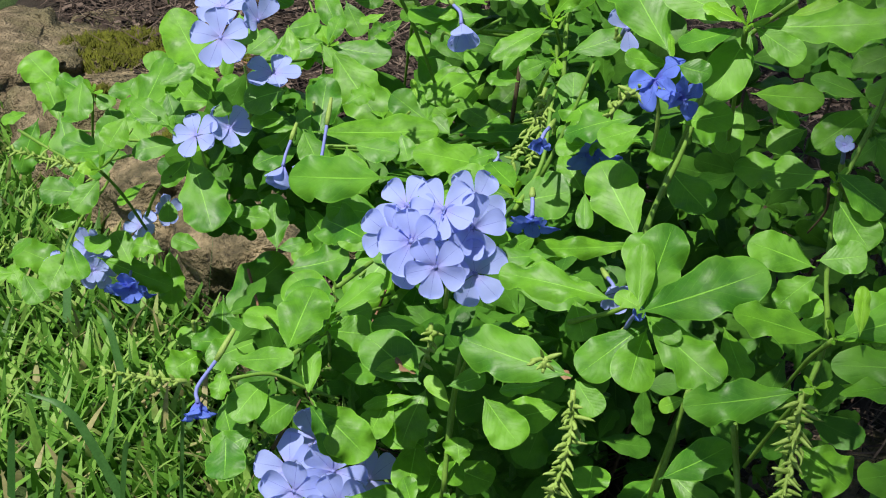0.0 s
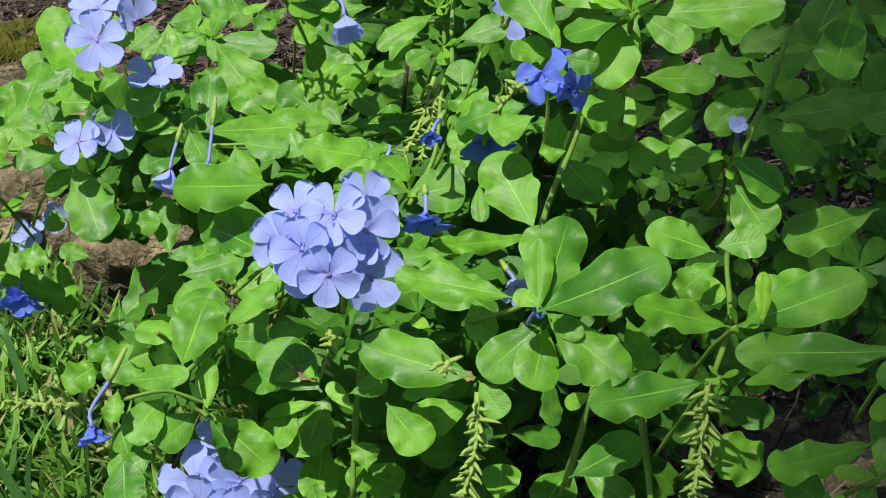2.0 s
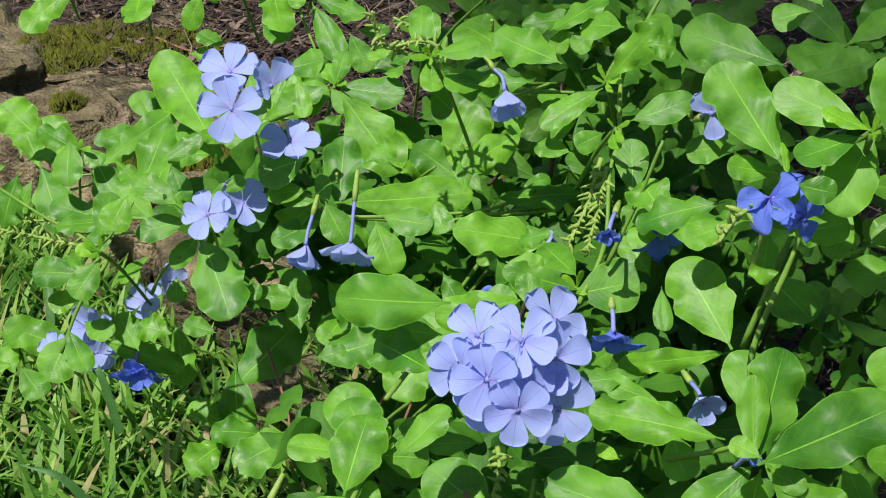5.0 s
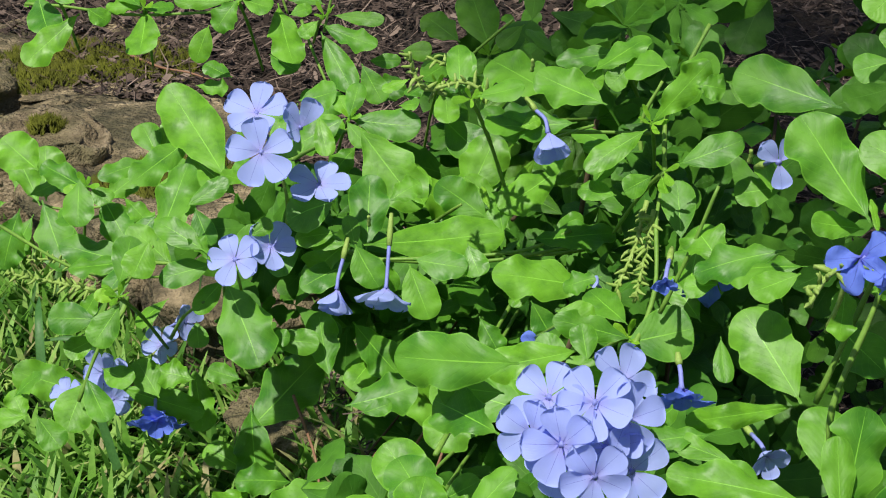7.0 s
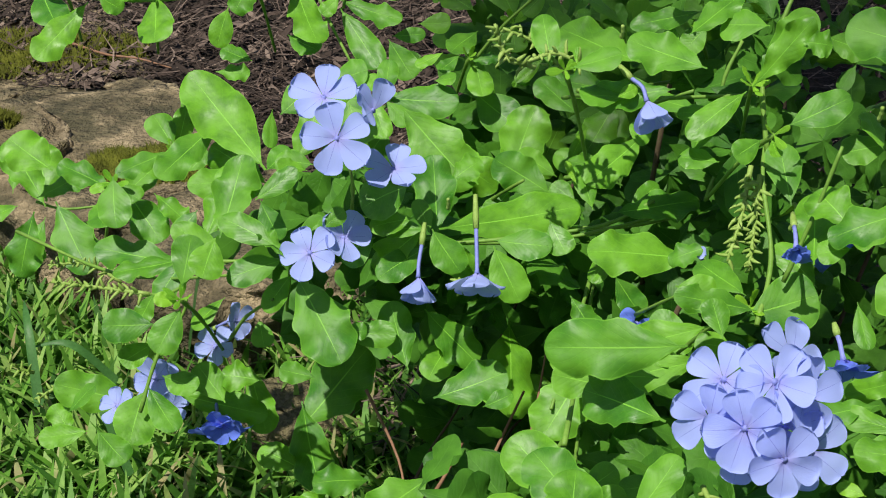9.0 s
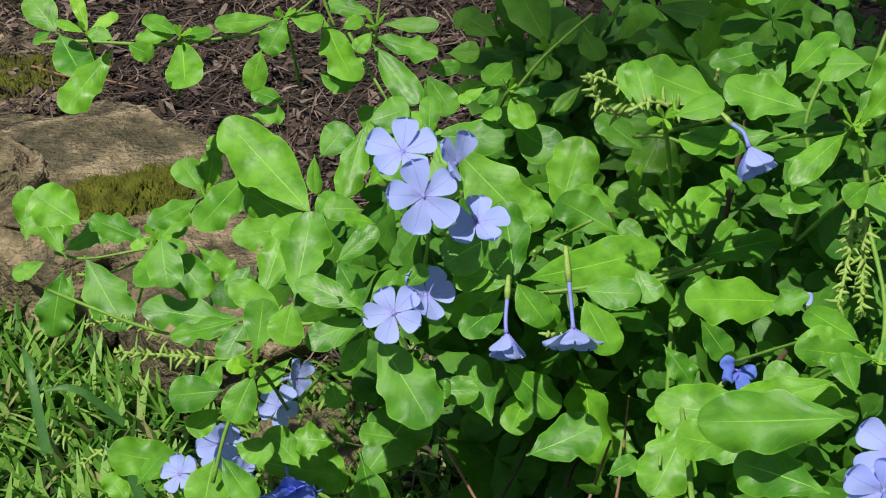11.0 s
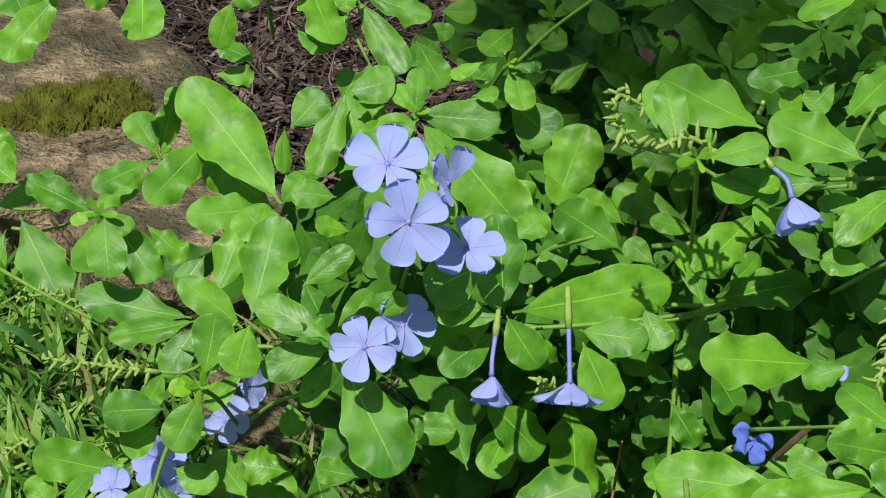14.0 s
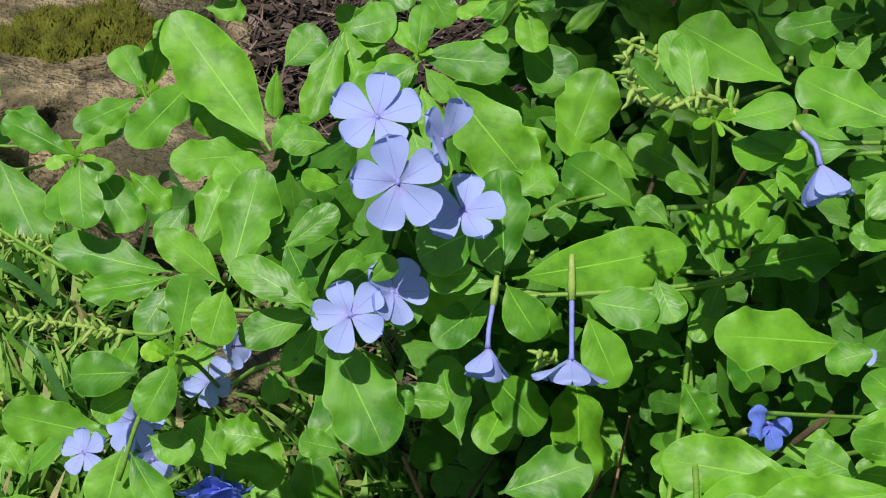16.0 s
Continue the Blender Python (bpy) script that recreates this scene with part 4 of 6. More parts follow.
leaf(shrub, (0.1871, 0.3930, 0.3868), (0.1999, 0.3811, 0.3835), 0.0085)
leaf(shrub, (0.1758, 0.4052, 0.3857), (0.1295, 0.4109, 0.3889), 0.0151)
leaf(shrub, (0.1558, 0.4335, 0.3787), (0.1294, 0.4477, 0.3812), 0.0093)
leaf(shrub, (0.1186, 0.5323, 0.3671), (0.1456, 0.5325, 0.3758), 0.0233)
leaf(shrub, (0.1508, 0.5553, 0.3667), (0.1374, 0.5733, 0.3787), 0.0126)
leaf(shrub, (0.1802, 0.4668, 0.3849), (0.1597, 0.4956, 0.4078), 0.0224)
leaf(shrub, (0.1804, 0.4759, 0.3781), (0.1384, 0.4598, 0.3779), 0.0097)
leaf(shrub, (0.1540, 0.5094, 0.3862), (0.1554, 0.4939, 0.3755), 0.0079)
leaf(shrub, (0.1771, 0.4872, 0.4270), (0.1587, 0.4805, 0.4214), 0.0119)
leaf(shrub, (0.1877, 0.4598, 0.4407), (0.1846, 0.4403, 0.4278), 0.0099)
leaf(shrub, (0.1374, 0.4699, 0.3801), (0.1283, 0.4601, 0.3769), 0.0083)
leaf(shrub, (0.1516, 0.5171, 0.4047), (0.1385, 0.5168, 0.4039), 0.0102)
leaf(shrub, (0.1545, 0.4094, 0.3445), (0.1333, 0.4093, 0.3375), 0.0088)
leaf(shrub, (0.1107, 0.4162, 0.3323), (0.1260, 0.4201, 0.3375), 0.0098)
leaf(shrub, (0.0945, 0.4358, 0.3271), (0.0741, 0.4475, 0.3300), 0.0175)
leaf(shrub, (0.0969, 0.4347, 0.3213), (0.0717, 0.4486, 0.3358), 0.0222)
leaf(shrub, (0.0931, 0.4748, 0.2973), (0.0838, 0.4561, 0.2773), 0.0187)
leaf(shrub, (0.1151, 0.4372, 0.2824), (0.1128, 0.4459, 0.2916), 0.0125)
leaf(shrub, (0.1276, 0.4020, 0.3381), (0.1440, 0.3896, 0.3253), 0.0174)
leaf(shrub, (0.0766, 0.4777, 0.2911), (0.0712, 0.4519, 0.2820), 0.0150)
leaf(shrub, (0.1417, 0.4283, 0.3580), (0.1334, 0.4350, 0.3584), 0.0053)
leaf(shrub, (0.1588, 0.4219, 0.3758), (0.1642, 0.4119, 0.3625), 0.0129)
leaf(shrub, (0.0427, 0.4194, 0.3372), (0.0452, 0.4510, 0.3534), 0.0208)
leaf(shrub, (0.0378, 0.4540, 0.3324), (0.0144, 0.4542, 0.3357), 0.0135)
leaf(shrub, (0.0476, 0.4679, 0.3261), (0.0262, 0.4947, 0.3366), 0.0213)
leaf(shrub, (0.0482, 0.4650, 0.3252), (0.0680, 0.4653, 0.3253), 0.0165)
leaf(shrub, (0.0622, 0.4148, 0.3596), (0.0796, 0.4340, 0.3698), 0.0124)
leaf(shrub, (0.0503, 0.4724, 0.3264), (0.0656, 0.4812, 0.3308), 0.0113)
leaf(shrub, (0.0225, 0.4071, 0.3370), (0.0498, 0.4027, 0.3435), 0.0107)
leaf(shrub, (0.0529, 0.4158, 0.3194), (0.0508, 0.4361, 0.3339), 0.0081)
leaf(shrub, (0.0503, 0.4124, 0.3215), (0.0364, 0.3991, 0.3131), 0.0146)
leaf(shrub, (0.0367, 0.4142, 0.3270), (0.0257, 0.3948, 0.3183), 0.0164)
leaf(shrub, (0.0206, 0.4053, 0.3341), (0.0202, 0.3932, 0.3267), 0.0086)
leaf(shrub, (0.0484, 0.4338, 0.3067), (0.0692, 0.4253, 0.2840), 0.0153)
leaf(shrub, (0.0487, 0.4373, 0.3058), (0.0773, 0.4255, 0.2874), 0.0205)
leaf(shrub, (0.0578, 0.4564, 0.3091), (0.0725, 0.4611, 0.3088), 0.0122)
leaf(shrub, (0.0871, 0.4831, 0.3230), (0.0657, 0.4796, 0.3233), 0.0104)
leaf(shrub, (-0.0767, 0.7032, 0.1963), (-0.0402, 0.7287, 0.2312), 0.0321)
leaf(shrub, (-0.0042, 0.5908, 0.2901), (0.0289, 0.5985, 0.2982), 0.0210)
leaf(shrub, (-0.0550, 0.6105, 0.2238), (-0.0714, 0.5926, 0.2195), 0.0188)
leaf(shrub, (-0.0746, 0.6811, 0.1863), (-0.0965, 0.6891, 0.1952), 0.0159)
leaf(shrub, (0.0152, 0.4192, 0.3096), (0.0235, 0.4033, 0.3013), 0.0154)
leaf(shrub, (0.0639, 0.5125, 0.3467), (0.0422, 0.5131, 0.3531), 0.0157)
leaf(shrub, (-0.1658, 0.6134, 0.2570), (-0.1885, 0.6094, 0.2555), 0.0121)
leaf(shrub, (-0.1618, 0.6138, 0.2569), (-0.1483, 0.6047, 0.2448), 0.0150)
leaf(shrub, (-0.0341, 0.6149, 0.2276), (-0.0607, 0.6057, 0.2349), 0.0160)
leaf(shrub, (-0.0051, 0.5715, 0.2615), (-0.0342, 0.5480, 0.2556), 0.0211)
leaf(shrub, (0.0592, 0.5647, 0.3228), (0.0426, 0.5427, 0.3017), 0.0231)
leaf(shrub, (-0.0758, 0.7114, 0.2082), (-0.0653, 0.6678, 0.1792), 0.0222)
leaf(shrub, (0.1418, 0.5877, 0.4596), (0.1537, 0.5868, 0.4578), 0.0121)
leaf(shrub, (0.1555, 0.6055, 0.4545), (0.1715, 0.6008, 0.4504), 0.0139)
leaf(shrub, (0.1827, 0.5871, 0.4158), (0.1617, 0.5856, 0.4133), 0.0149)
leaf(shrub, (0.1758, 0.5765, 0.4179), (0.1733, 0.5943, 0.4265), 0.0114)
leaf(shrub, (0.1217, 0.5301, 0.3705), (0.0896, 0.5300, 0.3786), 0.0121)
leaf(shrub, (0.1200, 0.5443, 0.3689), (0.1041, 0.5649, 0.3743), 0.0145)
leaf(shrub, (0.0985, 0.5364, 0.3554), (0.0825, 0.5431, 0.3603), 0.0119)
leaf(trailing, (-0.2267, 0.8541, 0.3926), (-0.2141, 0.8281, 0.3782), 0.0205)
leaf(trailing, (-0.1961, 0.8360, 0.3894), (-0.2211, 0.8045, 0.3687), 0.0182)
leaf(trailing, (-0.1859, 0.8177, 0.3992), (-0.1735, 0.8162, 0.3914), 0.0125)
leaf(trailing, (-0.1615, 0.8562, 0.3864), (-0.1600, 0.8243, 0.3699), 0.0216)
leaf(trailing, (-0.1629, 0.8511, 0.3898), (-0.1447, 0.8542, 0.3900), 0.0124)
leaf(trailing, (-0.1624, 0.8525, 0.3892), (-0.1868, 0.8551, 0.3891), 0.0094)
leaf(trailing, (-0.1624, 0.8471, 0.3913), (-0.1815, 0.8646, 0.3977), 0.0112)
leaf(trailing, (-0.2062, 0.8282, 0.4034), (-0.1911, 0.8332, 0.4096), 0.0073)
leaf(trailing, (-0.1930, 0.8201, 0.4008), (-0.2058, 0.8263, 0.4047), 0.0090)
leaf(trailing, (-0.2340, 0.8879, 0.3798), (-0.2497, 0.9068, 0.3975), 0.0185)
leaf(trailing, (-0.2381, 0.8911, 0.3797), (-0.2492, 0.8900, 0.3759), 0.0119)
leaf(trailing, (-0.2074, 0.8297, 0.4004), (-0.2142, 0.8439, 0.4198), 0.0073)
leaf(trailing, (-0.2102, 0.8367, 0.3984), (-0.2249, 0.8423, 0.4043), 0.0068)
leaf(trailing, (-0.1086, 0.8542, 0.3956), (-0.1428, 0.8474, 0.3972), 0.0117)
leaf(trailing, (-0.1037, 0.8447, 0.4005), (-0.1165, 0.8331, 0.3855), 0.0158)
leaf(trailing, (-0.1038, 0.8495, 0.3987), (-0.0849, 0.8459, 0.3957), 0.0153)
leaf(trailing, (-0.1175, 0.8268, 0.3897), (-0.1247, 0.8154, 0.3714), 0.0132)
leaf(trailing, (-0.1073, 0.8354, 0.3551), (-0.1249, 0.8427, 0.3596), 0.0124)
leaf(trailing, (-0.1266, 0.8241, 0.3533), (-0.1075, 0.8225, 0.3527), 0.0110)
leaf(trailing, (-0.0848, 0.8658, 0.3913), (-0.0709, 0.8288, 0.3668), 0.0204)
leaf(trailing, (-0.0584, 0.8532, 0.3865), (-0.0681, 0.8438, 0.3797), 0.0099)
leaf(trailing, (-0.0748, 0.8487, 0.3909), (-0.0624, 0.8556, 0.3938), 0.0086)
leaf(trailing, (-0.0583, 0.8596, 0.3824), (-0.0231, 0.8472, 0.3738), 0.0143)
leaf(trailing, (-0.0585, 0.8618, 0.3767), (-0.0357, 0.8306, 0.3524), 0.0168)
leaf(trailing, (-0.0530, 0.8728, 0.3835), (-0.0213, 0.8640, 0.3855), 0.0095)
leaf(trailing, (-0.0885, 0.8554, 0.3633), (-0.0709, 0.8451, 0.3566), 0.0156)
leaf(trailing, (-0.0146, 0.8983, 0.3543), (0.0046, 0.8970, 0.3553), 0.0132)
leaf(trailing, (-0.0290, 0.8542, 0.3631), (-0.0097, 0.8564, 0.3626), 0.0094)
leaf(trailing, (-0.0303, 0.8350, 0.3680), (-0.0169, 0.8220, 0.3500), 0.0153)
leaf(trailing, (0.0159, 0.8318, 0.3565), (0.0311, 0.8322, 0.3586), 0.0080)
leaf(trailing, (0.0201, 0.8651, 0.3621), (0.0029, 0.8516, 0.3556), 0.0190)
leaf(trailing, (-0.2522, 0.9032, 0.2334), (-0.2625, 0.9352, 0.2597), 0.0266)
leaf(trailing, (-0.2726, 0.9015, 0.2399), (-0.2727, 0.9300, 0.2650), 0.0129)
leaf(trailing, (-0.2374, 0.8305, 0.2716), (-0.2070, 0.8378, 0.2864), 0.0169)
leaf(trailing, (-0.2320, 0.8248, 0.2619), (-0.2443, 0.7958, 0.2367), 0.0168)
leaf(trailing, (-0.2433, 0.8113, 0.2760), (-0.2619, 0.8093, 0.2698), 0.0115)
leaf(shrub, (-0.0159, 0.6177, 0.2876), (-0.0256, 0.6408, 0.3104), 0.0159)
leaf(shrub, (-0.0589, 0.6172, 0.2840), (-0.0754, 0.6185, 0.2882), 0.0115)
leaf(shrub, (-0.0976, 0.6760, 0.2532), (-0.0875, 0.6498, 0.2298), 0.0158)
leaf(shrub, (0.0241, 0.3949, 0.3088), (0.0279, 0.3786, 0.2980), 0.0180)
leaf(shrub, (0.0890, 0.4694, 0.2954), (0.0650, 0.4678, 0.2884), 0.0063)
leaf(shrub, (0.1022, 0.4820, 0.2448), (0.0864, 0.4858, 0.2493), 0.0164)
leaf(shrub, (0.1101, 0.4310, 0.3158), (0.0985, 0.4396, 0.3231), 0.0068)
leaf(shrub, (0.0946, 0.4426, 0.2536), (0.0881, 0.4549, 0.2611), 0.0109)
leaf(shrub, (0.1583, 0.4339, 0.3200), (0.1350, 0.4230, 0.3173), 0.0168)
leaf(shrub, (0.1992, 0.3769, 0.3263), (0.2255, 0.3943, 0.3349), 0.0161)
leaf(shrub, (0.2061, 0.3896, 0.3558), (0.1960, 0.3896, 0.3502), 0.0062)
leaf(shrub, (0.2175, 0.4217, 0.3713), (0.2277, 0.4045, 0.3594), 0.0136)
leaf(shrub, (0.3168, 0.3758, 0.4156), (0.3083, 0.3745, 0.4134), 0.0087)
leaf(shrub, (0.3202, 0.3798, 0.3982), (0.3064, 0.3792, 0.3975), 0.0098)
leaf(shrub, (0.2976, 0.4498, 0.4876), (0.3120, 0.4416, 0.4823), 0.0133)
leaf(shrub, (0.3321, 0.4712, 0.4489), (0.3035, 0.4692, 0.4407), 0.0179)
leaf(trailing, (0.0676, 0.8181, 0.4043), (0.0689, 0.8372, 0.4180), 0.0119)
leaf(trailing, (0.0414, 0.8771, 0.3610), (0.0290, 0.8730, 0.3515), 0.0106)
leaf(shrub, (0.1906, 0.4532, 0.5468), (0.1790, 0.4451, 0.5379), 0.0111)
leaf(shrub, (0.1934, 0.4645, 0.5168), (0.1800, 0.4621, 0.5149), 0.0108)
leaf(shrub, (0.1925, 0.4336, 0.5283), (0.1856, 0.4423, 0.5365), 0.0102)
leaf(shrub, (0.1182, 0.6627, 0.4762), (0.0946, 0.6608, 0.4688), 0.0111)
leaf(shrub, (0.3136, 0.3766, 0.3892), (0.2541, 0.3706, 0.3877), 0.0154)
leaf(shrub, (0.3143, 0.3816, 0.3856), (0.2574, 0.3614, 0.3841), 0.0108)
leaf(shrub, (0.3049, 0.3655, 0.3576), (0.2650, 0.3399, 0.3597), 0.0141)
leaf(shrub, (0.2916, 0.3409, 0.3410), (0.2745, 0.3537, 0.3510), 0.0129)
leaf(shrub, (0.3117, 0.3686, 0.3940), (0.3042, 0.3583, 0.3840), 0.0116)
leaf(shrub, (0.3090, 0.3615, 0.3836), (0.3009, 0.3552, 0.3734), 0.0066)
leaf(shrub, (0.3106, 0.3784, 0.3355), (0.3219, 0.3998, 0.3596), 0.0165)
leaf(shrub, (0.3028, 0.3435, 0.3575), (0.2880, 0.3435, 0.3602), 0.0056)
leaf(shrub, (0.3035, 0.3431, 0.3577), (0.3143, 0.3460, 0.3599), 0.0035)
leaf(shrub, (0.3036, 0.3477, 0.3524), (0.2986, 0.3430, 0.3451), 0.0079)
leaf(shrub, (0.2917, 0.3391, 0.3441), (0.2915, 0.3431, 0.3507), 0.0037)
leaf(shrub, (0.3004, 0.3359, 0.3455), (0.3110, 0.3416, 0.3495), 0.0070)
leaf(shrub, (0.2478, 0.3948, 0.3391), (0.2692, 0.3847, 0.3289), 0.0204)
head = flower_head((0.1019, 0.4468, 0.3816), 'full rounded head of pale blue flowers')
flower(head, (0.1048, 0.4210, 0.4082), (0.06, -0.75, 0.66), 0.0280, 18, open_angle=84, root=(0.1023, 0.4455, 0.3843))
flower(head, (0.0895, 0.4254, 0.4063), (-0.34, -0.73, 0.60), 0.0264, 40, open_angle=82, root=(0.1010, 0.4470, 0.3844))
flower(head, (0.0947, 0.4107, 0.3975), (-0.16, -0.90, 0.40), 0.0274, 10, open_angle=84, root=(0.1009, 0.4432, 0.3832))
flower(head, (0.0848, 0.4181, 0.3962), (-0.45, -0.81, 0.38), 0.0254, 55, open_angle=80, root=(0.1004, 0.4451, 0.3829))
flower(head, (0.1162, 0.4245, 0.3998), (0.45, -0.78, 0.43), 0.0272, 60, open_angle=82, root=(0.1023, 0.4473, 0.3837))
flower(head, (0.1188, 0.4202, 0.3825), (0.37, -0.86, 0.34), 0.0280, 5, open_angle=82, root=(0.1042, 0.4466, 0.3779))
flower(head, (0.1148, 0.4424, 0.4041), (0.51, -0.47, 0.72), 0.0271, 30, open_angle=82, root=(0.1009, 0.4506, 0.3820))
flower(head, (0.1058, 0.4020, 0.3919), (0.09, -0.96, 0.28), 0.0258, 20, open_angle=82, root=(0.1023, 0.4404, 0.3824))
flower(head, (0.0953, 0.4116, 0.3904), (-0.26, -0.94, 0.23), 0.0246, 20, open_angle=80, root=(0.1024, 0.4440, 0.3824))
flower(head, (0.1092, 0.4184, 0.3925), (0.18, -0.87, 0.46), 0.0254, 50, open_angle=84, root=(0.1026, 0.4459, 0.3805))
head = flower_head((-0.0429, 0.6482, 0.3807), 'loose head of pale blue open flowers')
flower(head, (-0.0518, 0.6388, 0.4147), (-0.13, -0.63, 0.77), 0.0304, 10, open_angle=82, root=(-0.0449, 0.6520, 0.3851))
flower(head, (-0.0448, 0.6127, 0.4066), (0.07, -0.83, 0.55), 0.0307, 0, open_angle=86, root=(-0.0446, 0.6440, 0.3845))
flower(head, (-0.0301, 0.6303, 0.4119), (0.62, -0.54, 0.56), 0.0278, 40, open_angle=70, gone=(1,2,), root=(-0.0453, 0.6476, 0.3865))
flower(head, (-0.0218, 0.6298, 0.3844), (0.12, -0.39, 0.91), 0.0282, 20, open_angle=84, root=(-0.0359, 0.6455, 0.3712))
head = flower_head((-0.0649, 0.6400, 0.3324), 'pair of pale blue open flowers')
flower(head, (-0.0585, 0.6123, 0.3520), (-0.15, -0.79, 0.60), 0.0255, 10, open_angle=80, root=(-0.0619, 0.6384, 0.3329))
flower(head, (-0.0440, 0.6230, 0.3540), (0.42, -0.62, 0.60), 0.0255, 30, open_angle=70, root=(-0.0667, 0.6397, 0.3337))
head = flower_head((0.0022, 0.6222, 0.3738), 'drooping pale blue flowers on long tubes', 0.006)
flower(head, (0.0146, 0.5896, 0.3547), (0.01, -0.66, -0.75), 0.0294, 20, open_angle=58, root=(0.0140, 0.6121, 0.3807))
flower(head, (-0.0108, 0.6107, 0.3411), (-0.03, -0.64, -0.77), 0.0266, 50, open_angle=32, root=(-0.0081, 0.6275, 0.3592))
head = flower_head((0.0737, 0.6151, 0.4563), 'half-shut pale blue flower nodding from a stem', 0.006)
flower(head, (0.0823, 0.5923, 0.4326), (0.25, -0.67, -0.70), 0.0266, 10, open_angle=38, root=(0.0721, 0.6049, 0.4427))
head = flower_head((0.1597, 0.5314, 0.4554), 'pale blue flower that has lost petals', 0.006)
flower(head, (0.1658, 0.4993, 0.4646), (0.18, -0.95, 0.27), 0.0201, 36, open_angle=80, gone=(0,3,))
head = flower_head((-0.1321, 0.6861, 0.2396), 'shaded blue flowers low in the foliage')
flower(head, (-0.1133, 0.6724, 0.2671), (-0.05, -0.76, 0.65), 0.0219, 20, open_angle=84)
flower(head, (-0.1050, 0.6911, 0.2706), (0.76, -0.54, 0.36), 0.0198, 20, open_angle=70)
flower(head, (-0.1420, 0.6631, 0.2535), (-0.42, -0.82, 0.38), 0.0266, 20, open_angle=70)
flower(head, (-0.1396, 0.6665, 0.2377), (0.40, -0.92, 0.01), 0.0239, 60, open_angle=70)
flower(head, (-0.1094, 0.6398, 0.2467), (0.15, -0.80, -0.58), 0.0270, 20, open_angle=34, deep=True, limp=0.6)
flower(head, (-0.1618, 0.6574, 0.2415), (-0.37, -0.54, 0.76), 0.0203, 20, open_angle=80)
flower(head, (-0.1410, 0.6721, 0.2469), (0.23, -0.56, 0.80), 0.0206, 70, open_angle=80)
flower(head, (-0.1336, 0.6471, 0.2477), (0.47, -0.81, 0.36), 0.0178, 70, open_angle=70)
flower(head, (-0.1060, 0.6325, 0.2477), (-0.04, -1.00, 0.08), 0.0197, 20, open_angle=60, deep=True)
head = flower_head((0.1815, 0.4367, 0.4603), 'deep blue fading flowers')
flower(head, (0.1821, 0.4134, 0.4712), (-0.46, -0.75, 0.47), 0.0203, 15, open_angle=55, deep=True, limp=0.5, gone=(2,))
flower(head, (0.1902, 0.4115, 0.4662), (0.74, -0.67, 0.03), 0.0184, 40, open_angle=50, deep=True, limp=0.5, gone=(1,))
head = flower_head((0.1349, 0.5439, 0.4039), 'withered deep blue flowers', 0.006)
flower(head, (0.1515, 0.5645, 0.3860), (0.22, -0.93, -0.30), 0.0240, 30, open_angle=25, deep=True, limp=0.7)
flower(head, (0.1317, 0.5209, 0.4033), (-0.13, -0.95, -0.30), 0.0108, 30, open_angle=25, deep=True, limp=0.5)
flower(head, (0.1362, 0.4571, 0.3939), (0.08, -0.72, -0.55), 0.0170, 30, open_angle=24, deep=True, limp=0.8, root=(0.1345, 0.4680, 0.4020))
flower(head, (0.1026, 0.5747, 0.3736), (-0.45, -0.70, 0.51), 0.0130, 30, open_angle=70, gone=(1, 2))
head = flower_head((0.0394, 0.5123, 0.2201), 'full head of pale blue flowers low in the shrub')
flower(head, (0.0265, 0.4874, 0.2359), (-0.12, -0.82, 0.56), 0.0340, 0, open_angle=82, root=(0.0357, 0.5122, 0.2197))
flower(head, (0.0497, 0.4805, 0.2422), (0.24, -0.88, 0.42), 0.0335, 30, open_angle=84, root=(0.0407, 0.5101, 0.2239))
flower(head, (0.0357, 0.5034, 0.2435), (-0.04, -0.54, 0.84), 0.0323, 50, open_angle=80, root=(0.0384, 0.5152, 0.2194))
flower(head, (0.0622, 0.5000, 0.2272), (0.60, -0.70, 0.39), 0.0338, 10, open_angle=80, root=(0.0413, 0.5158, 0.2183))
flower(head, (0.0331, 0.4711, 0.2345), (-0.14, -0.95, 0.29), 0.0327, 60, open_angle=82, root=(0.0385, 0.5072, 0.2223))
flower(head, (0.0555, 0.4685, 0.2335), (0.25, -0.91, 0.33), 0.0325, 20, open_angle=82, root=(0.0429, 0.5058, 0.2216))
head = flower_head((0.0020, 0.4209, 0.3454), 'withered blue flower hanging from its tube', 0.006)
flower(head, (0.0100, 0.4022, 0.3181), (0.24, -0.55, -0.80), 0.0167, 30, open_angle=18, root=(0.0203, 0.4203, 0.3444), deep=True, limp=0.5)
head = flower_head((0.1691, 0.5086, 0.3616), 'small blue flowers between leaves', 0.006)
flower(head, (0.0830, 0.5840, 0.3325), (0.13, -0.73, 0.67), 0.0165, 30, open_angle=52, gone=(1,), deep=True, limp=0.4)
flower(head, (0.1729, 0.4807, 0.3522), (0.31, -0.92, -0.22), 0.0176, 30, open_angle=60)
flower(head, (0.2567, 0.4655, 0.4355), (-0.10, -0.81, 0.58), 0.0089, 30, open_angle=60)
flower(head, (0.1839, 0.3970, 0.3844), (0.26, -0.75, 0.61), 0.0084, 30, open_angle=40, deep=True)
raceme(shrub, (0.1260, 0.5869, 0.4061), (0.1148, 0.5610, 0.3756), 34)
raceme(shrub, (0.1289, 0.5817, 0.4044), (0.1228, 0.5563, 0.3738), 36)
raceme(shrub, (-0.1798, 0.7725, 0.2477), (-0.2188, 0.7699, 0.2599), 28)
raceme(shrub, (-0.1385, 0.6509, 0.3092), (-0.1841, 0.6499, 0.3164), 34)
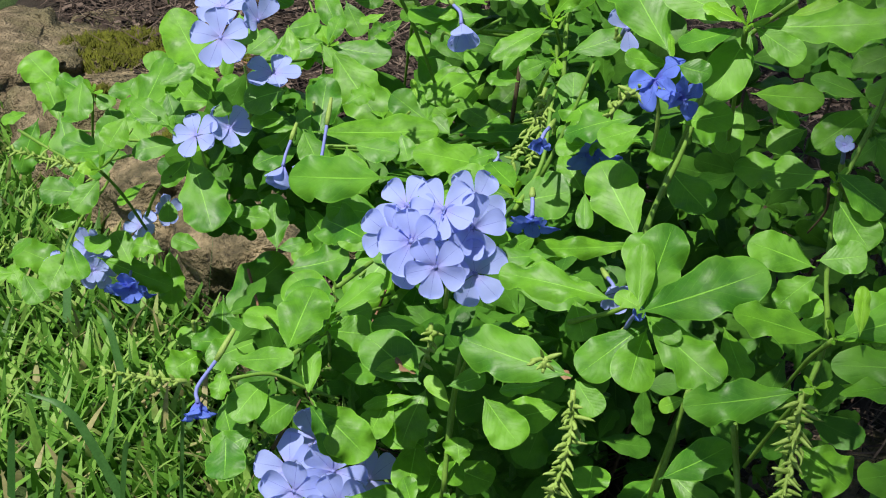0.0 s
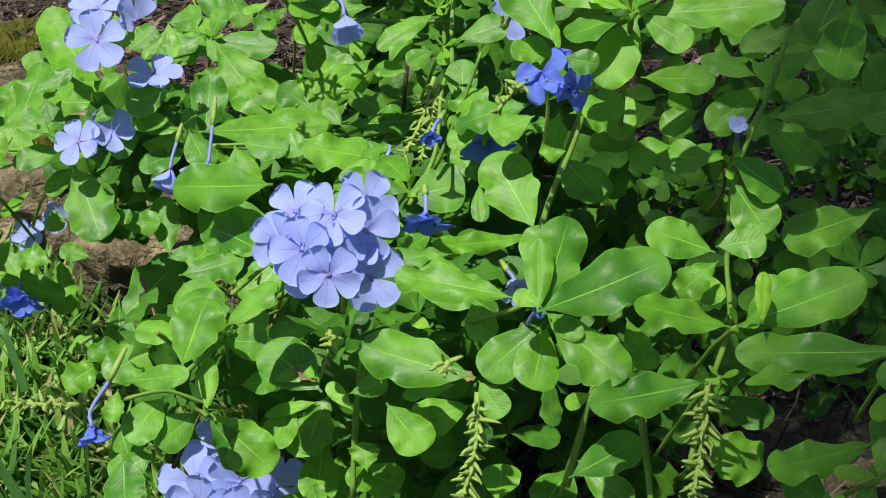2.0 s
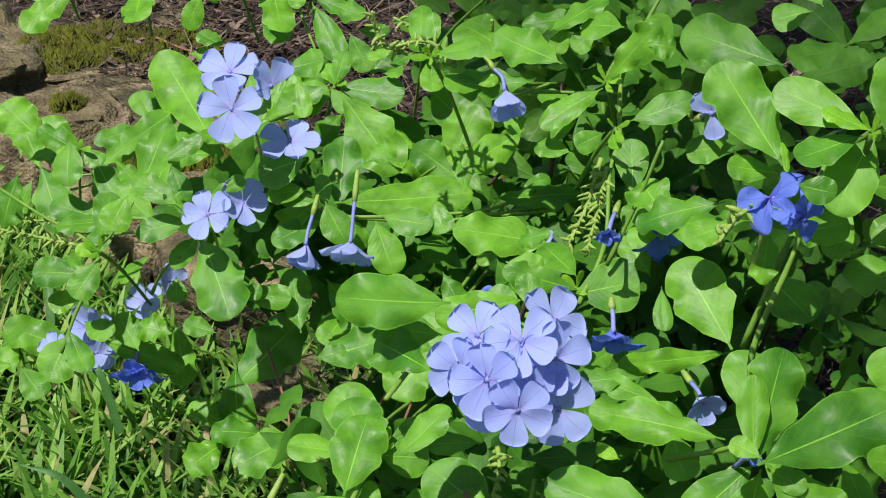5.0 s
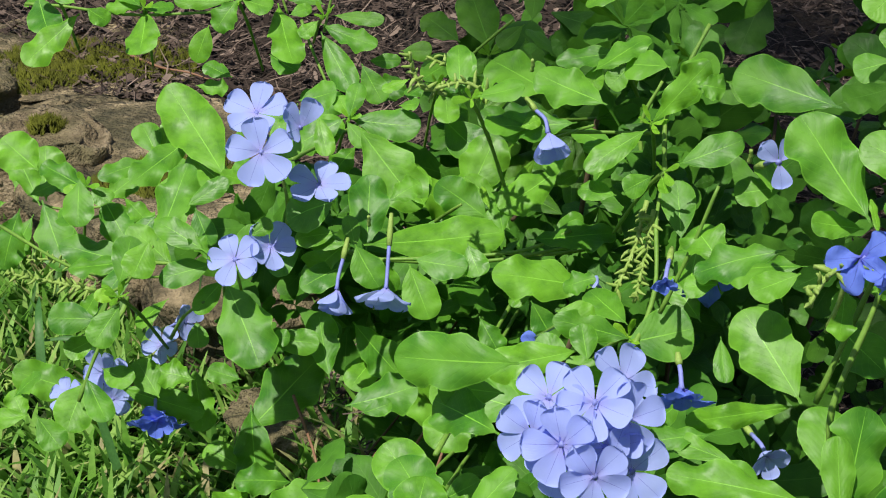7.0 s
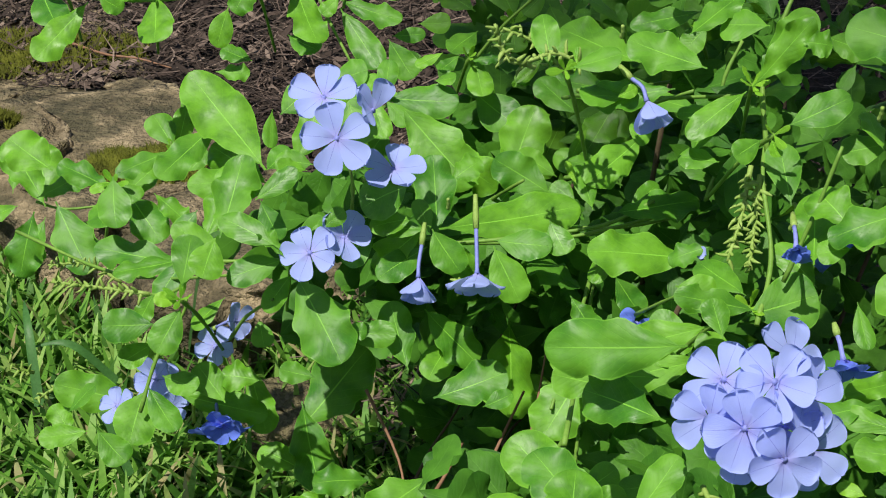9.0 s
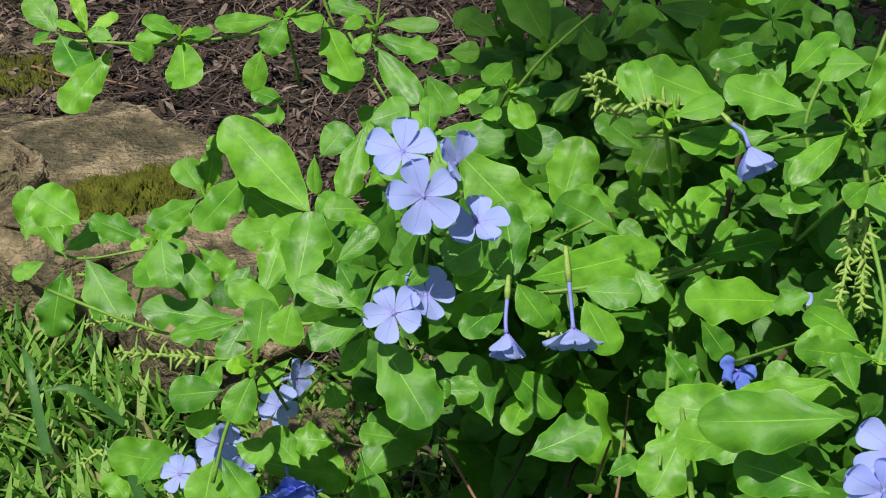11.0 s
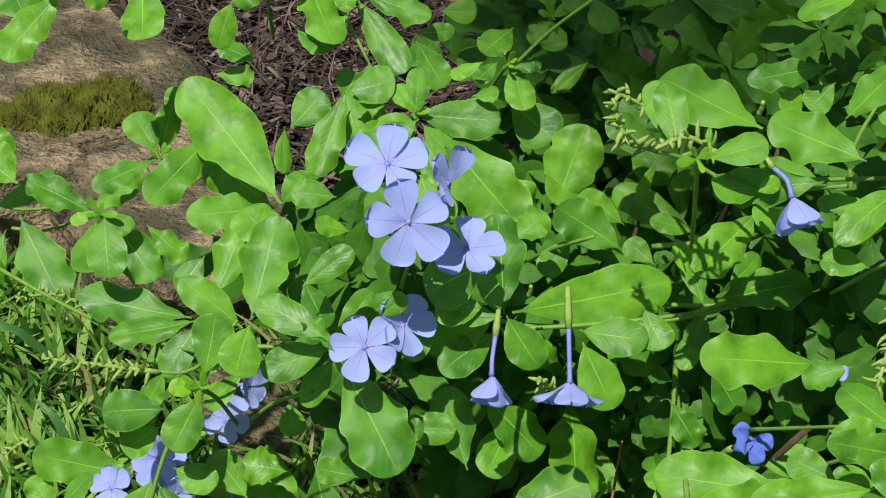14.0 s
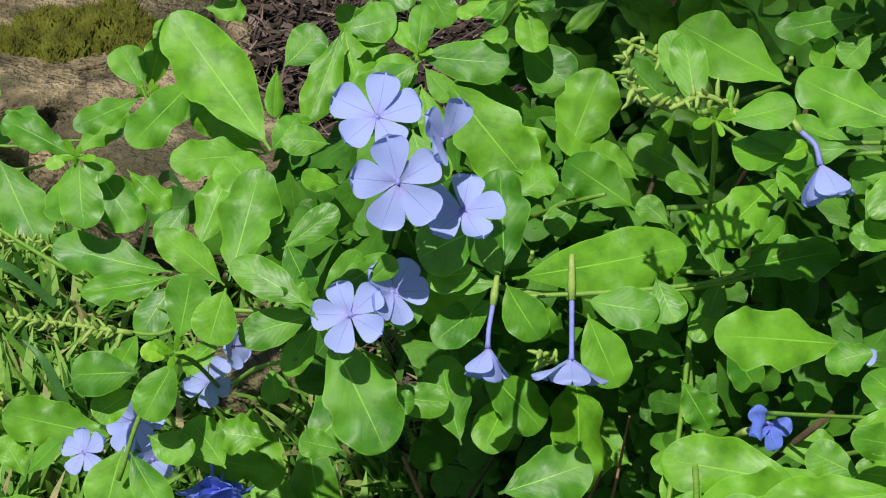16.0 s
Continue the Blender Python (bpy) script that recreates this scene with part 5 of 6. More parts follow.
raceme(shrub, (0.0378, 0.6070, 0.4408), (0.0211, 0.6113, 0.4583), 22)
raceme(shrub, (0.2467, 0.3798, 0.3709), (0.2428, 0.3530, 0.3350), 52, 0.0088)
raceme(shrub, (0.1637, 0.3852, 0.3557), (0.1605, 0.3605, 0.3225), 50, 0.0080)
raceme(shrub, (0.0033, 0.4081, 0.3237), (-0.0290, 0.3973, 0.3302), 26)
raceme(shrub, (0.1883, 0.4164, 0.4672), (0.1657, 0.4013, 0.4596), 20)
raceme(shrub, (-0.2252, 0.7372, 0.2104), (-0.2370, 0.7333, 0.2201), 10)
raceme(shrub, (0.0530, 0.6405, 0.4252), (0.0257, 0.6422, 0.4452), 16)
raceme(shrub, (0.0591, 0.6028, 0.4418), (0.0341, 0.5949, 0.4484), 14)
raceme(shrub, (0.0141, 0.6134, 0.3328), (0.0070, 0.6099, 0.3408), 8)
raceme(shrub, (0.1468, 0.3867, 0.3647), (0.1520, 0.3787, 0.3649), 8)
raceme(shrub, (-0.2111, 0.7314, 0.2052), (-0.2203, 0.7216, 0.2030), 10)
raceme(shrub, (0.0947, 0.4682, 0.3326), (0.0951, 0.4405, 0.3241), 16)
stem(shrub, [(0.1858, 0.4246, 0.3801), (0.1840, 0.4319, 0.4056), (0.1944, 0.4430, 0.4365), (0.2025, 0.4536, 0.4668)], 0.00160)
stem(shrub, [(0.2452, 0.4013, 0.3180), (0.2497, 0.4125, 0.3428), (0.2571, 0.4250, 0.3696), (0.2545, 0.4351, 0.3937), (0.2558, 0.4477, 0.4220), (0.2671, 0.4625, 0.4528), (0.2714, 0.4697, 0.4692)], 0.00160)
stem(shrub, [(0.1027, 0.4646, 0.2387), (0.1073, 0.4529, 0.2708), (0.1105, 0.4456, 0.3124), (0.1167, 0.4322, 0.3406)], 0.00128)
stem(shrub, [(0.1948, 0.4684, 0.2444), (0.1995, 0.4418, 0.2886), (0.2077, 0.4203, 0.3427)], 0.00152)
stem(shrub, [(0.0465, 0.4147, 0.3389), (0.0467, 0.4646, 0.3226), (0.0526, 0.5159, 0.3078), (0.0586, 0.5659, 0.2904)], 0.00128)
stem(shrub, [(0.0185, 0.4170, 0.3221), (0.0339, 0.4255, 0.3223), (0.0483, 0.4303, 0.3149), (0.0616, 0.4354, 0.3085)], 0.00120)
stem(shrub, [(0.2259, 0.3992, 0.3420), (0.2318, 0.4220, 0.3031), (0.2367, 0.4456, 0.2661)], 0.00112)
stem(shrub, [(0.1578, 0.4157, 0.3685), (0.1752, 0.4075, 0.3797), (0.1865, 0.3989, 0.3912)], 0.00144)
stem(shrub, [(0.0703, 0.6206, 0.4208), (0.0969, 0.6224, 0.4212), (0.1332, 0.6240, 0.4219)], 0.00136)
stem(shrub, [(0.1337, 0.5941, 0.4084), (0.1320, 0.6061, 0.4285), (0.1336, 0.6136, 0.4404), (0.1412, 0.6232, 0.4565), (0.1487, 0.6317, 0.4705)], 0.00152)
stem(trailing, [(0.0161, 0.8355, 0.3532), (0.0340, 0.8285, 0.3792), (0.0572, 0.8210, 0.4044)], 0.00136)
stem(trailing, [(-0.2392, 0.8658, 0.3832), (-0.2153, 0.8622, 0.3842), (-0.1858, 0.8572, 0.3834), (-0.1621, 0.8536, 0.3844), (-0.1326, 0.8511, 0.3880), (-0.1193, 0.8491, 0.3905), (-0.1058, 0.8490, 0.3965), (-0.0936, 0.8500, 0.4040), (-0.0814, 0.8526, 0.4145)], 0.00128)
stem(trailing, [(-0.1524, 0.8275, 0.2978), (-0.1559, 0.8317, 0.3043), (-0.1567, 0.8330, 0.3068)], 0.00112)
stem(shrub, [(0.0461, 0.4959, 0.3315), (0.0595, 0.5788, 0.3203), (0.0721, 0.6610, 0.3081)], 0.00144)
stem(shrub, [(-0.0097, 0.6409, 0.3451), (0.0056, 0.6392, 0.3429), (0.0415, 0.6386, 0.3441), (0.0671, 0.6395, 0.3476), (0.1057, 0.6431, 0.3567)], 0.00152)
stem(shrub, [(0.1215, 0.5267, 0.3661), (0.1303, 0.5523, 0.3815), (0.1302, 0.5810, 0.4021), (0.1344, 0.6036, 0.4116)], 0.00144)
stem(shrub, [(-0.1060, 0.6347, 0.3363), (-0.0998, 0.6309, 0.3377), (-0.0707, 0.6268, 0.3410)], 0.00136)
stem(shrub, [(0.0568, 0.6932, 0.3917), (0.0636, 0.6607, 0.4062), (0.0782, 0.6240, 0.4155), (0.1013, 0.5944, 0.4359)], 0.00120)
stem(shrub, [(0.0173, 0.7354, 0.3079), (0.0255, 0.7172, 0.3270), (0.0395, 0.6985, 0.3462)], 0.00144)
stem(shrub, [(0.0568, 0.6668, 0.3625), (0.0732, 0.6588, 0.3699)], 0.00144)
stem(shrub, [(-0.0052, 0.6339, 0.3432), (0.0069, 0.6344, 0.3452), (0.0392, 0.6343, 0.3487), (0.0734, 0.6355, 0.3542), (0.0955, 0.6405, 0.3637)], 0.00136)
stem(shrub, [(-0.1455, 0.6569, 0.3048), (-0.1240, 0.6466, 0.3145), (-0.1068, 0.6469, 0.3382)], 0.00112)
stem(shrub, [(0.0823, 0.5851, 0.3367), (0.0909, 0.5636, 0.3556), (0.1008, 0.5420, 0.3747)], 0.00104)
stem(trailing, [(-0.2376, 0.8637, 0.2380), (-0.2197, 0.8586, 0.2403), (-0.1936, 0.8581, 0.2500), (-0.1789, 0.8514, 0.2498)], 0.00128)
stem(shrub, [(0.0602, 0.6554, 0.4109), (0.0885, 0.6888, 0.3992), (0.1193, 0.7232, 0.3889)], 0.00144)
stem(shrub, [(0.1175, 0.6344, 0.3667), (0.1257, 0.6446, 0.3905), (0.1241, 0.6538, 0.4138), (0.1326, 0.6613, 0.4323)], 0.00144)
stem(shrub, [(0.0160, 0.6547, 0.3382), (0.0518, 0.6556, 0.3419), (0.0816, 0.6545, 0.3429), (0.1079, 0.6550, 0.3477)], 0.00136)
stem(shrub, [(0.1318, 0.5345, 0.3809), (0.1425, 0.5402, 0.4088), (0.1506, 0.5443, 0.4339)], 0.00128)
stem(shrub, [(0.1825, 0.4531, 0.3941), (0.1924, 0.4548, 0.4303), (0.2019, 0.4547, 0.4631), (0.2119, 0.4465, 0.4801), (0.2290, 0.4396, 0.4984)], 0.00144)
stem(shrub, [(-0.0442, 0.6853, 0.3717), (-0.0407, 0.7492, 0.3528), (-0.0278, 0.8168, 0.3393)], 0.00144)
stem(shrub, [(-0.2380, 0.7840, 0.2738), (-0.1788, 0.7263, 0.2815), (-0.1372, 0.6750, 0.3044), (-0.0940, 0.6266, 0.3330)], 0.00128)
stem(trailing, [(-0.2516, 0.8771, 0.2463), (-0.2333, 0.8783, 0.2405), (-0.1980, 0.8828, 0.2427), (-0.1923, 0.8851, 0.2372)], 0.00120)
stem(shrub, [(-0.1024, 0.6524, 0.2836), (-0.0917, 0.6389, 0.3042), (-0.0771, 0.6236, 0.3221)], 0.00128)
stem(shrub, [(-0.1427, 0.6221, 0.2615), (-0.1345, 0.6339, 0.2852), (-0.1221, 0.6416, 0.3039), (-0.1198, 0.6421, 0.3118)], 0.00128)
stem(shrub, [(0.0693, 0.6491, 0.3190), (0.0583, 0.6006, 0.3178), (0.0450, 0.5496, 0.3119)], 0.00136)
stem(shrub, [(0.0327, 0.4232, 0.3504), (0.0341, 0.4643, 0.3191), (0.0427, 0.5156, 0.3077), (0.0570, 0.5674, 0.2955)], 0.00128)
stem(trailing, [(-0.0874, 0.8705, 0.4127), (-0.0828, 0.8658, 0.3978), (-0.0785, 0.8631, 0.3866)], 0.00120)
stem(trailing, [(-0.0711, 0.8673, 0.3815), (-0.0628, 0.8561, 0.3672), (-0.0519, 0.8434, 0.3504)], 0.00128)
stem(trailing, [(-0.0570, 0.8647, 0.3757), (-0.0546, 0.8692, 0.3893), (-0.0508, 0.8769, 0.4090)], 0.00120)
stem(shrub, [(0.1992, 0.4170, 0.2957), (0.2038, 0.4201, 0.3201), (0.2069, 0.4211, 0.3422)], 0.0016)
stem(shrub, [(0.2305, 0.3811, 0.3160), (0.2278, 0.3890, 0.3283), (0.2243, 0.3885, 0.3468)], 0.0016)
stem(shrub, [(0.1085, 0.4398, 0.2665), (0.1083, 0.4488, 0.2999), (0.1105, 0.4537, 0.3282)], 0.0016)

BLOOMS = [ob.matrix_basis.translation + shrub.location for ob in shrub.children_recursive if ob.name.split(".")[0] == "flower"]

# ---- growing tips where leaves meet, each on a short stalk that runs back into the shrub ----
def shoot_tip(place, rnd):
    """A tuft of small folded young leaves."""
    vs, fs, uvs = [], [], []
    for k in range(rnd.randint(3, 5)):
        v, f, uv = leaf_grid(8, 4, **leaf_shape(rnd.randrange(6)))
        a = k * 2.4 + rnd.uniform(-.4, .4)
        d = (Vector((math.cos(a), 0.6 * math.sin(a), 0.6 * math.sin(a))) * 0.8 + Vector((0, -0.5, 0.8)) * rnd.uniform(0.4, 1.1)).normalized()
        ln = rnd.uniform(0.005, 0.0105)
        wd = ln * rnd.uniform(0.25, 0.4)
        m = leaf_frame(place, place + d, UP + Vector((rnd.gauss(0, .4), rnd.gauss(0, .3), 0)))
        o = len(vs)
        vs += [tuple(place + m @ Vector((p[0] * wd, p[1] * ln, p[2] * ln)) - shrub.location) for p in v]
        fs += [tuple(j + o for j in q) for q in f]
        uvs += uv
    me = bpy.data.meshes.new("shoot_tip")
    me.from_pydata(vs, [], fs)
    set_uv(me, uvs)
    return finish("shoot_tip", me, LEAF_YOUNG, shrub, "tuft of yellow-green young leaves")


rnd = random.Random(31)
left = list(leaf_bases)
while left:
    near = [b for b in left if (b - left[0]).length < 0.015]
    left = [b for b in left if (b - left[0]).length >= 0.015]
    if len(near) < 3:
        continue
    hub = sum(near, Vector()) / len(near)
    if any((hub - p).length < 0.026 for p in BLOOMS):
        continue
    shoot_tip(hub, rnd)
    lean = Vector((rnd.uniform(-.5, .5), 0.86, -0.51 + rnd.uniform(-.5, .2)))
    stem(shrub, [hub, hub + lean * 0.022 + Vector((0, 0, -0.004)), hub + lean * 0.05 + Vector((0, 0, -0.016))], 0.0014)

# ---- foliage inside and behind the shrub ----
INWARD = Vector((0.0, 0.86, -0.51))     # from the shrub's lit face into its depth


def inner_spot(rnd):
    """A place behind the outer leaves, or in the taller mass at the back of the shrub."""
    pick = rnd.random()
    if pick < 0.03:
        q = Vector((rnd.uniform(-0.10, 0.12), rnd.uniform(0.58, 0.80), rnd.uniform(0.10, 0.25)))
    elif pick < 0.24:
        q = Vector((rnd.uniform(0.0, 0.42), rnd.uniform(0.55, 0.95), rnd.uniform(0.05, 0.22)))
    elif pick < 0.36:
        q = Vector((rnd.uniform(-0.02, 0.36), rnd.uniform(0.70, 1.0), rnd.uniform(0.12, 0.36)))
        if q.x < (q.y - 0.70) * 0.35 + rnd.uniform(-0.03, 0.03):
            return None
    elif pick < 0.68:
        p = leaf_places[rnd.randrange(len(leaf_places))]
        if (p.y > 0.72 and p.x < 0.04) or p.x < -0.11 or (p.x < 0.03 and p.z < 0.30):
            return None
        side = Vector((1, 0, 0)) * rnd.gauss(0, 0.024) + Vector((0, 0.51, 0.86)) * rnd.gauss(0, 0.020)
        open_side = p.x > 0.15 and p.y < 0.66
        if open_side and rnd.random() < 0.9:
            return None
        q = p + side + INWARD * ((0.12 if open_side else 0.055) + abs(rnd.gauss(0, 0.05)))
    else:
        x, y = rnd.uniform(0.02, 0.80), rnd.uniform(0.66, 1.5)
        if x < 0.02 + (y - 0.62) * 0.55 + rnd.uniform(-0.03, 0.03):
            return None
        q = Vector((x, y, rnd.uniform(0.10, 0.33 + 0.15 * min(1, max(0, x - 0.10) * 4))))
    if q.z < 0.27 and (q.y < 0.62 and q.x < 0.10 or q.y < 0.80 and q.x < 0.075):
        return None
    if q.x > 0.15 and (q.y < 0.74 and q.z < 0.26 and rnd.random() < 0.94 or q.y < 1.0 and rnd.random() < 0.72):
        return None
    hollow = 0.27 + (q.y - 0.45) * 0.12 < q.x < 0.37 + (q.y - 0.45) * 0.14 and q.y < 0.86 and q.z < 0.31 - (q.y - 0.5) * 0.4
    return q if q.z > 0.03 and not hollow else None


FRONT = [(p, 0.017) for p in leaf_places] + [(p, 0.024) for p in BLOOMS]


def hides(q, length):
    """Whether a leaf at q would lie before a flower or an outer leaf."""
    for p, reach in FRONT:
        d = q - p
        depth = d.dot(INWARD)
        if depth < 0.012 and (d - INWARD * depth).length < reach + length * 0.3:
            return True
    return False


def fill_leaves(count, seed):
    rnd = random.Random(seed)
    shapes = [leaf_grid(10, 4, **leaf_shape(k)) for k in range(14)]
    vs, fs, uvs, stalks = [], [], [], []
    made = 0
    while made < count:
        hub = inner_spot(rnd)
        if hub is None:
            continue
        made += 1
        stalks.append(hub)
        turn0 = rnd.uniform(0, math.tau)
        for k in range(rnd.randint(4, 7)):
            a = turn0 + k * 2.4 + rnd.uniform(-.8, .8)
            lift = rnd.uniform(-0.7, 0.6)
            d = Vector((math.cos(a), 0, 0)) + Vector((0, 0.70, 0.71)) * math.sin(a) + INWARD * -lift
            d.normalize()
            if d.dot(INWARD) < -0.55:
                continue
            ln = (0.011 + 0.024 * rnd.random() ** 1.4) * (1.5 if hub.y > 0.75 and hub.x < 0.24 else 1.0)
            wd = ln * rnd.uniform(0.42, 0.6)
            m = leaf_frame(hub, hub + d, UP + Vector((rnd.gauss(0, .45), rnd.gauss(0, .4), 0)), rnd.uniform(-38, 38))
            if hides(hub + d * ln * 0.6, ln):
                continue
            v, f, uv = shapes[rnd.randrange(14)]
            o = len(vs)
            vs += [tuple(hub + m @ Vector((p[0] * wd, p[1] * ln, p[2] * (ln + wd) / 2))) for p in v]
            fs += [tuple(i + o for i in q) for q in f]
            uvs += uv
    me = bpy.data.meshes.new("inner_foliage")
    me.from_pydata([tuple(Vector(v) - shrub.location) for v in vs], [], fs)
    set_uv(me, uvs)
    # the darker green here paints in shade; the leaves are no older kind
    ob = finish("inner_foliage", me, LEAF_FILL, shrub, "dense green leaves inside the shrub, their green darkened for shade")
    return tagged(ob, kind="stuff"), stalks


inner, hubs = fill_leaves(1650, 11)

# thin stalks that carry the inner leaves, rising from the crown of roots
rnd = random.Random(5)
vs, fs = [], []
for h in hubs[::40]:
    if h.x < 0.06:
        continue
    foot = Vector((0.12 + (h.x - 0.12) * 0.55, 0.80 + (h.y - 0.80) * 0.55, 0.03))
    mid = foot.lerp(h, 0.5) + Vector((rnd.uniform(-.02, .02), rnd.uniform(-.02, .02), 0.05))
    bm = tube_mesh("stalk", smooth_line([foot, mid, h], 3), [0.0013] * 7, 5)
    o = len(vs)
    bm.verts.index_update()
    vs += [tuple(v.co - shrub.location) for v in bm.verts]
    fs += [tuple(v.index + o for v in f.verts) for f in bm.faces]
    bm.free()
me = bpy.data.meshes.new("inner_stalk")
me.from_pydata(vs, [], fs)
tagged(finish("inner_stalk", me, STEM_OLD, shrub, "thin brown and green stalks deep in the shrub"), kind="stuff")


# ---- moss on the stones ----
def moss_spot(cx, cy, rx, ry, turn, seed):
    """Places on a stone's own surface, in lumps."""
    c, s = math.cos(radians(turn)), math.sin(radians(turn))

    def spot(r):
        u, v = r.uniform(-1.3, 1.3), r.uniform(-1.3, 1.3)
        x, y = cx + c * u * rx - s * v * ry, cy + s * u * rx + c * v * ry
        ragged = 0.8 + 0.75 * noise.noise(Vector((x * 22, y * 22, seed))) + 0.35 * noise.noise(Vector((x * 70, y * 70, seed)))
        edge = ragged - (u * u + v * v)
        if edge < 0:
            return None
        hit = ROCKS[seed].ray_cast(Vector((x, y, 1)), Vector((0, 0, -1)))[0]
        if hit is None:
            return None
        lump = max(0.0, 0.4 + noise.noise(Vector((x * 75, y * 75, 3))))
        return x, y, hit.z + min(1.0, edge * 3) * (0.003 + 0.014 * lump)
    return spot


def moss_shape(r, p):
    """A tuft: a few small three-sided spikes leaning outwards."""
    v, f = [], []
    for q in range(3):
        h, w, a = r.uniform(0.003, 0.007), r.uniform(0.0009, 0.0018), r.uniform(0, 6)
        lx, ly = r.uniform(-1.1, 1.1) * h, r.uniform(-1.1, 1.1) * h
        o = len(v)
        v += [(p[0] + w * math.cos(a + k * 2.09), p[1] + w * math.sin(a + k * 2.09), p[2] - 0.005) for k in range(3)]
        v.append((p[0] + lx, p[1] + ly, p[2] + h))
        f += [(o, o + 1, o + 3), (o + 1, o + 2, o + 3), (o + 2, o, o + 3)]
    return v, f


scattered("moss", 5200, moss_spot(-0.272, 1.30, 0.075, 0.042, 15, 4), moss_shape, MOSS, 21, "yellow-green moss cushion on the edging stone", "moss")
scattered("moss", 5200, moss_spot(-0.46, 1.64, 0.15, 0.075, 20, 8), moss_shape, MOSS, 22, "yellow-green moss cushion on the flat stone", "moss")
scattered("moss", 500, moss_spot(-0.42, 1.385, 0.018, 0.008, 20, 5), moss_shape, MOSS, 23, "thin patch of olive moss on the tan stone", "moss")

# ---- an unseen tall tree, added beyond the view so its high crown half shades one side of the shrub ----
tree = empty("shade_tree", (1.6, -5.6, -0.02), label="unseen tall tree, added so that its high crown shades the shrub", category="tree")
trunk = [Vector((1.6, -5.6, -0.05)), Vector((1.55, -5.5, 2.0)), Vector((1.3, -5.1, 4.2)), Vector((0.9, -4.6, 6.2))]
part("trunk", tube_mesh("trunk", [p - tree.location for p in smooth_line(trunk, 4)], [0.19 - 0.009 * i for i in range(13)], 12), STEM_OLD, tree)
for end in (Vector((-1.2, -1.4, 7.2)), Vector((-1.9, -2.6, 7.9)), Vector((-0.6, -2.2, 7.5))):
    limb = [trunk[2], trunk[3].lerp(end, 0.35) - Vector((0, 0, 0.3)), trunk[3].lerp(end, 0.7), end]
    part("limb", tube_mesh("limb", [p - tree.location for p in smooth_line(limb, 4)], [0.07 - 0.005 * i for i in range(13)], 9), STEM_OLD, tree)
rnd = random.Random(77)
v0, f0, uv0 = leaf_grid(5, 2, **leaf_shape(2))
vs, fs, uvs = [], [], []
made = 0
while made < 1220:
    # a spray of leaves over the shaded ground, carried up along the light
    x, y = rnd.uniform(-0.1, 1.4), rnd.uniform(-0.3, 2.3)
    if ((x - 0.62) / 0.72) ** 2 + ((y - 0.98) / 1.25) ** 2 > 1 + 0.5 * noise.noise(Vector((x * 4, y * 4, 2))):
        continue
    # crown outline set to where the added shade should begin on the shrub
    soft = x - float(np.interp(y, (0.3, 0.42, 0.5, 0.67, 0.73, 0.85, 1.2, 2.0), (0.33, 0.23, 0.235, 0.25, 0.09, 0.02, 0.04, 0.14))) - 0.05 * noise.noise(Vector((y * 5, 0, 0)))
    if soft < 0 or noise.noise(Vector((x * 9, y * 9, 4))) > 0.35 or rnd.random() < (0.15 if x > 0.26 else 0.32 if y < 0.70 else 0.2 + 0.5 * (noise.noise(Vector((x * 6, y * 6, 9))) > 0.05)):
        continue
    made += 1
    up = rnd.uniform(6.2, 7.6)
    hub = Vector((x, y, 0.4)) + sun_way * (up / sun_way.z)
    d = Vector((rnd.uniform(-1, 1), rnd.uniform(-1, 1), rnd.uniform(-0.5, 0.3))).normalized()
    ln = rnd.uniform(0.07, 0.12)
    m = leaf_frame(hub, hub + d, Vector((rnd.uniform(-.4, .4), rnd.uniform(-.4, .4), 1)))
    o = len(vs)
    vs += [tuple(hub + m @ Vector((p[0] * ln * 0.6, p[1] * ln, p[2] * ln)) - tree.location) for p in v0]
    fs += [tuple(i + o for i in q) for q in f0]
    uvs += uv0
me = bpy.data.meshes.new("crown")
me.from_pydata(vs, [], fs)
set_uv(me, uvs)
tagged(finish("crown", me, LEAF_FILL, tree, "dense green leaves of the crown"), kind="stuff")


# ---- fallen and dry things ----
def dry_leaf(place, size, turn, seed):
    """A curled brown leaf lying on or caught in the foliage."""
    v, f, uv = leaf_grid(12, 6, (0.5, 0.8, 2.0), 0.07, seed, 0.35, -0.25, 0.02)
    me = bpy.data.meshes.new("dry_leaf")
    me.from_pydata([(p[0] * size * 0.6, p[1] * size, p[2] * size) for p in v], [], f)
    ob = finish("dry_leaf", me, DRY)
    ob.matrix_world = pose(*place, rnd.uniform(-15, 15), rnd.uniform(-15, 15), turn)
    return tagged(ob, label="curled dry pinkish-brown leaf caught among the stems", category="leaf", group="dry leaves in the bed")


def twig(points, thick, label, mat=STEM_OLD):
    line = smooth_line(points, 4)
    n = len(line) - 1
    me = bpy.data.meshes.new("twig")
    bm = tube_mesh("twig", line, [thick * (1 - 0.5 * i / n) for i in range(n + 1)], 6)
    bm.to_mesh(me)
    bm.free()
    return tagged(finish("twig", me, mat), label=label, category="twig")


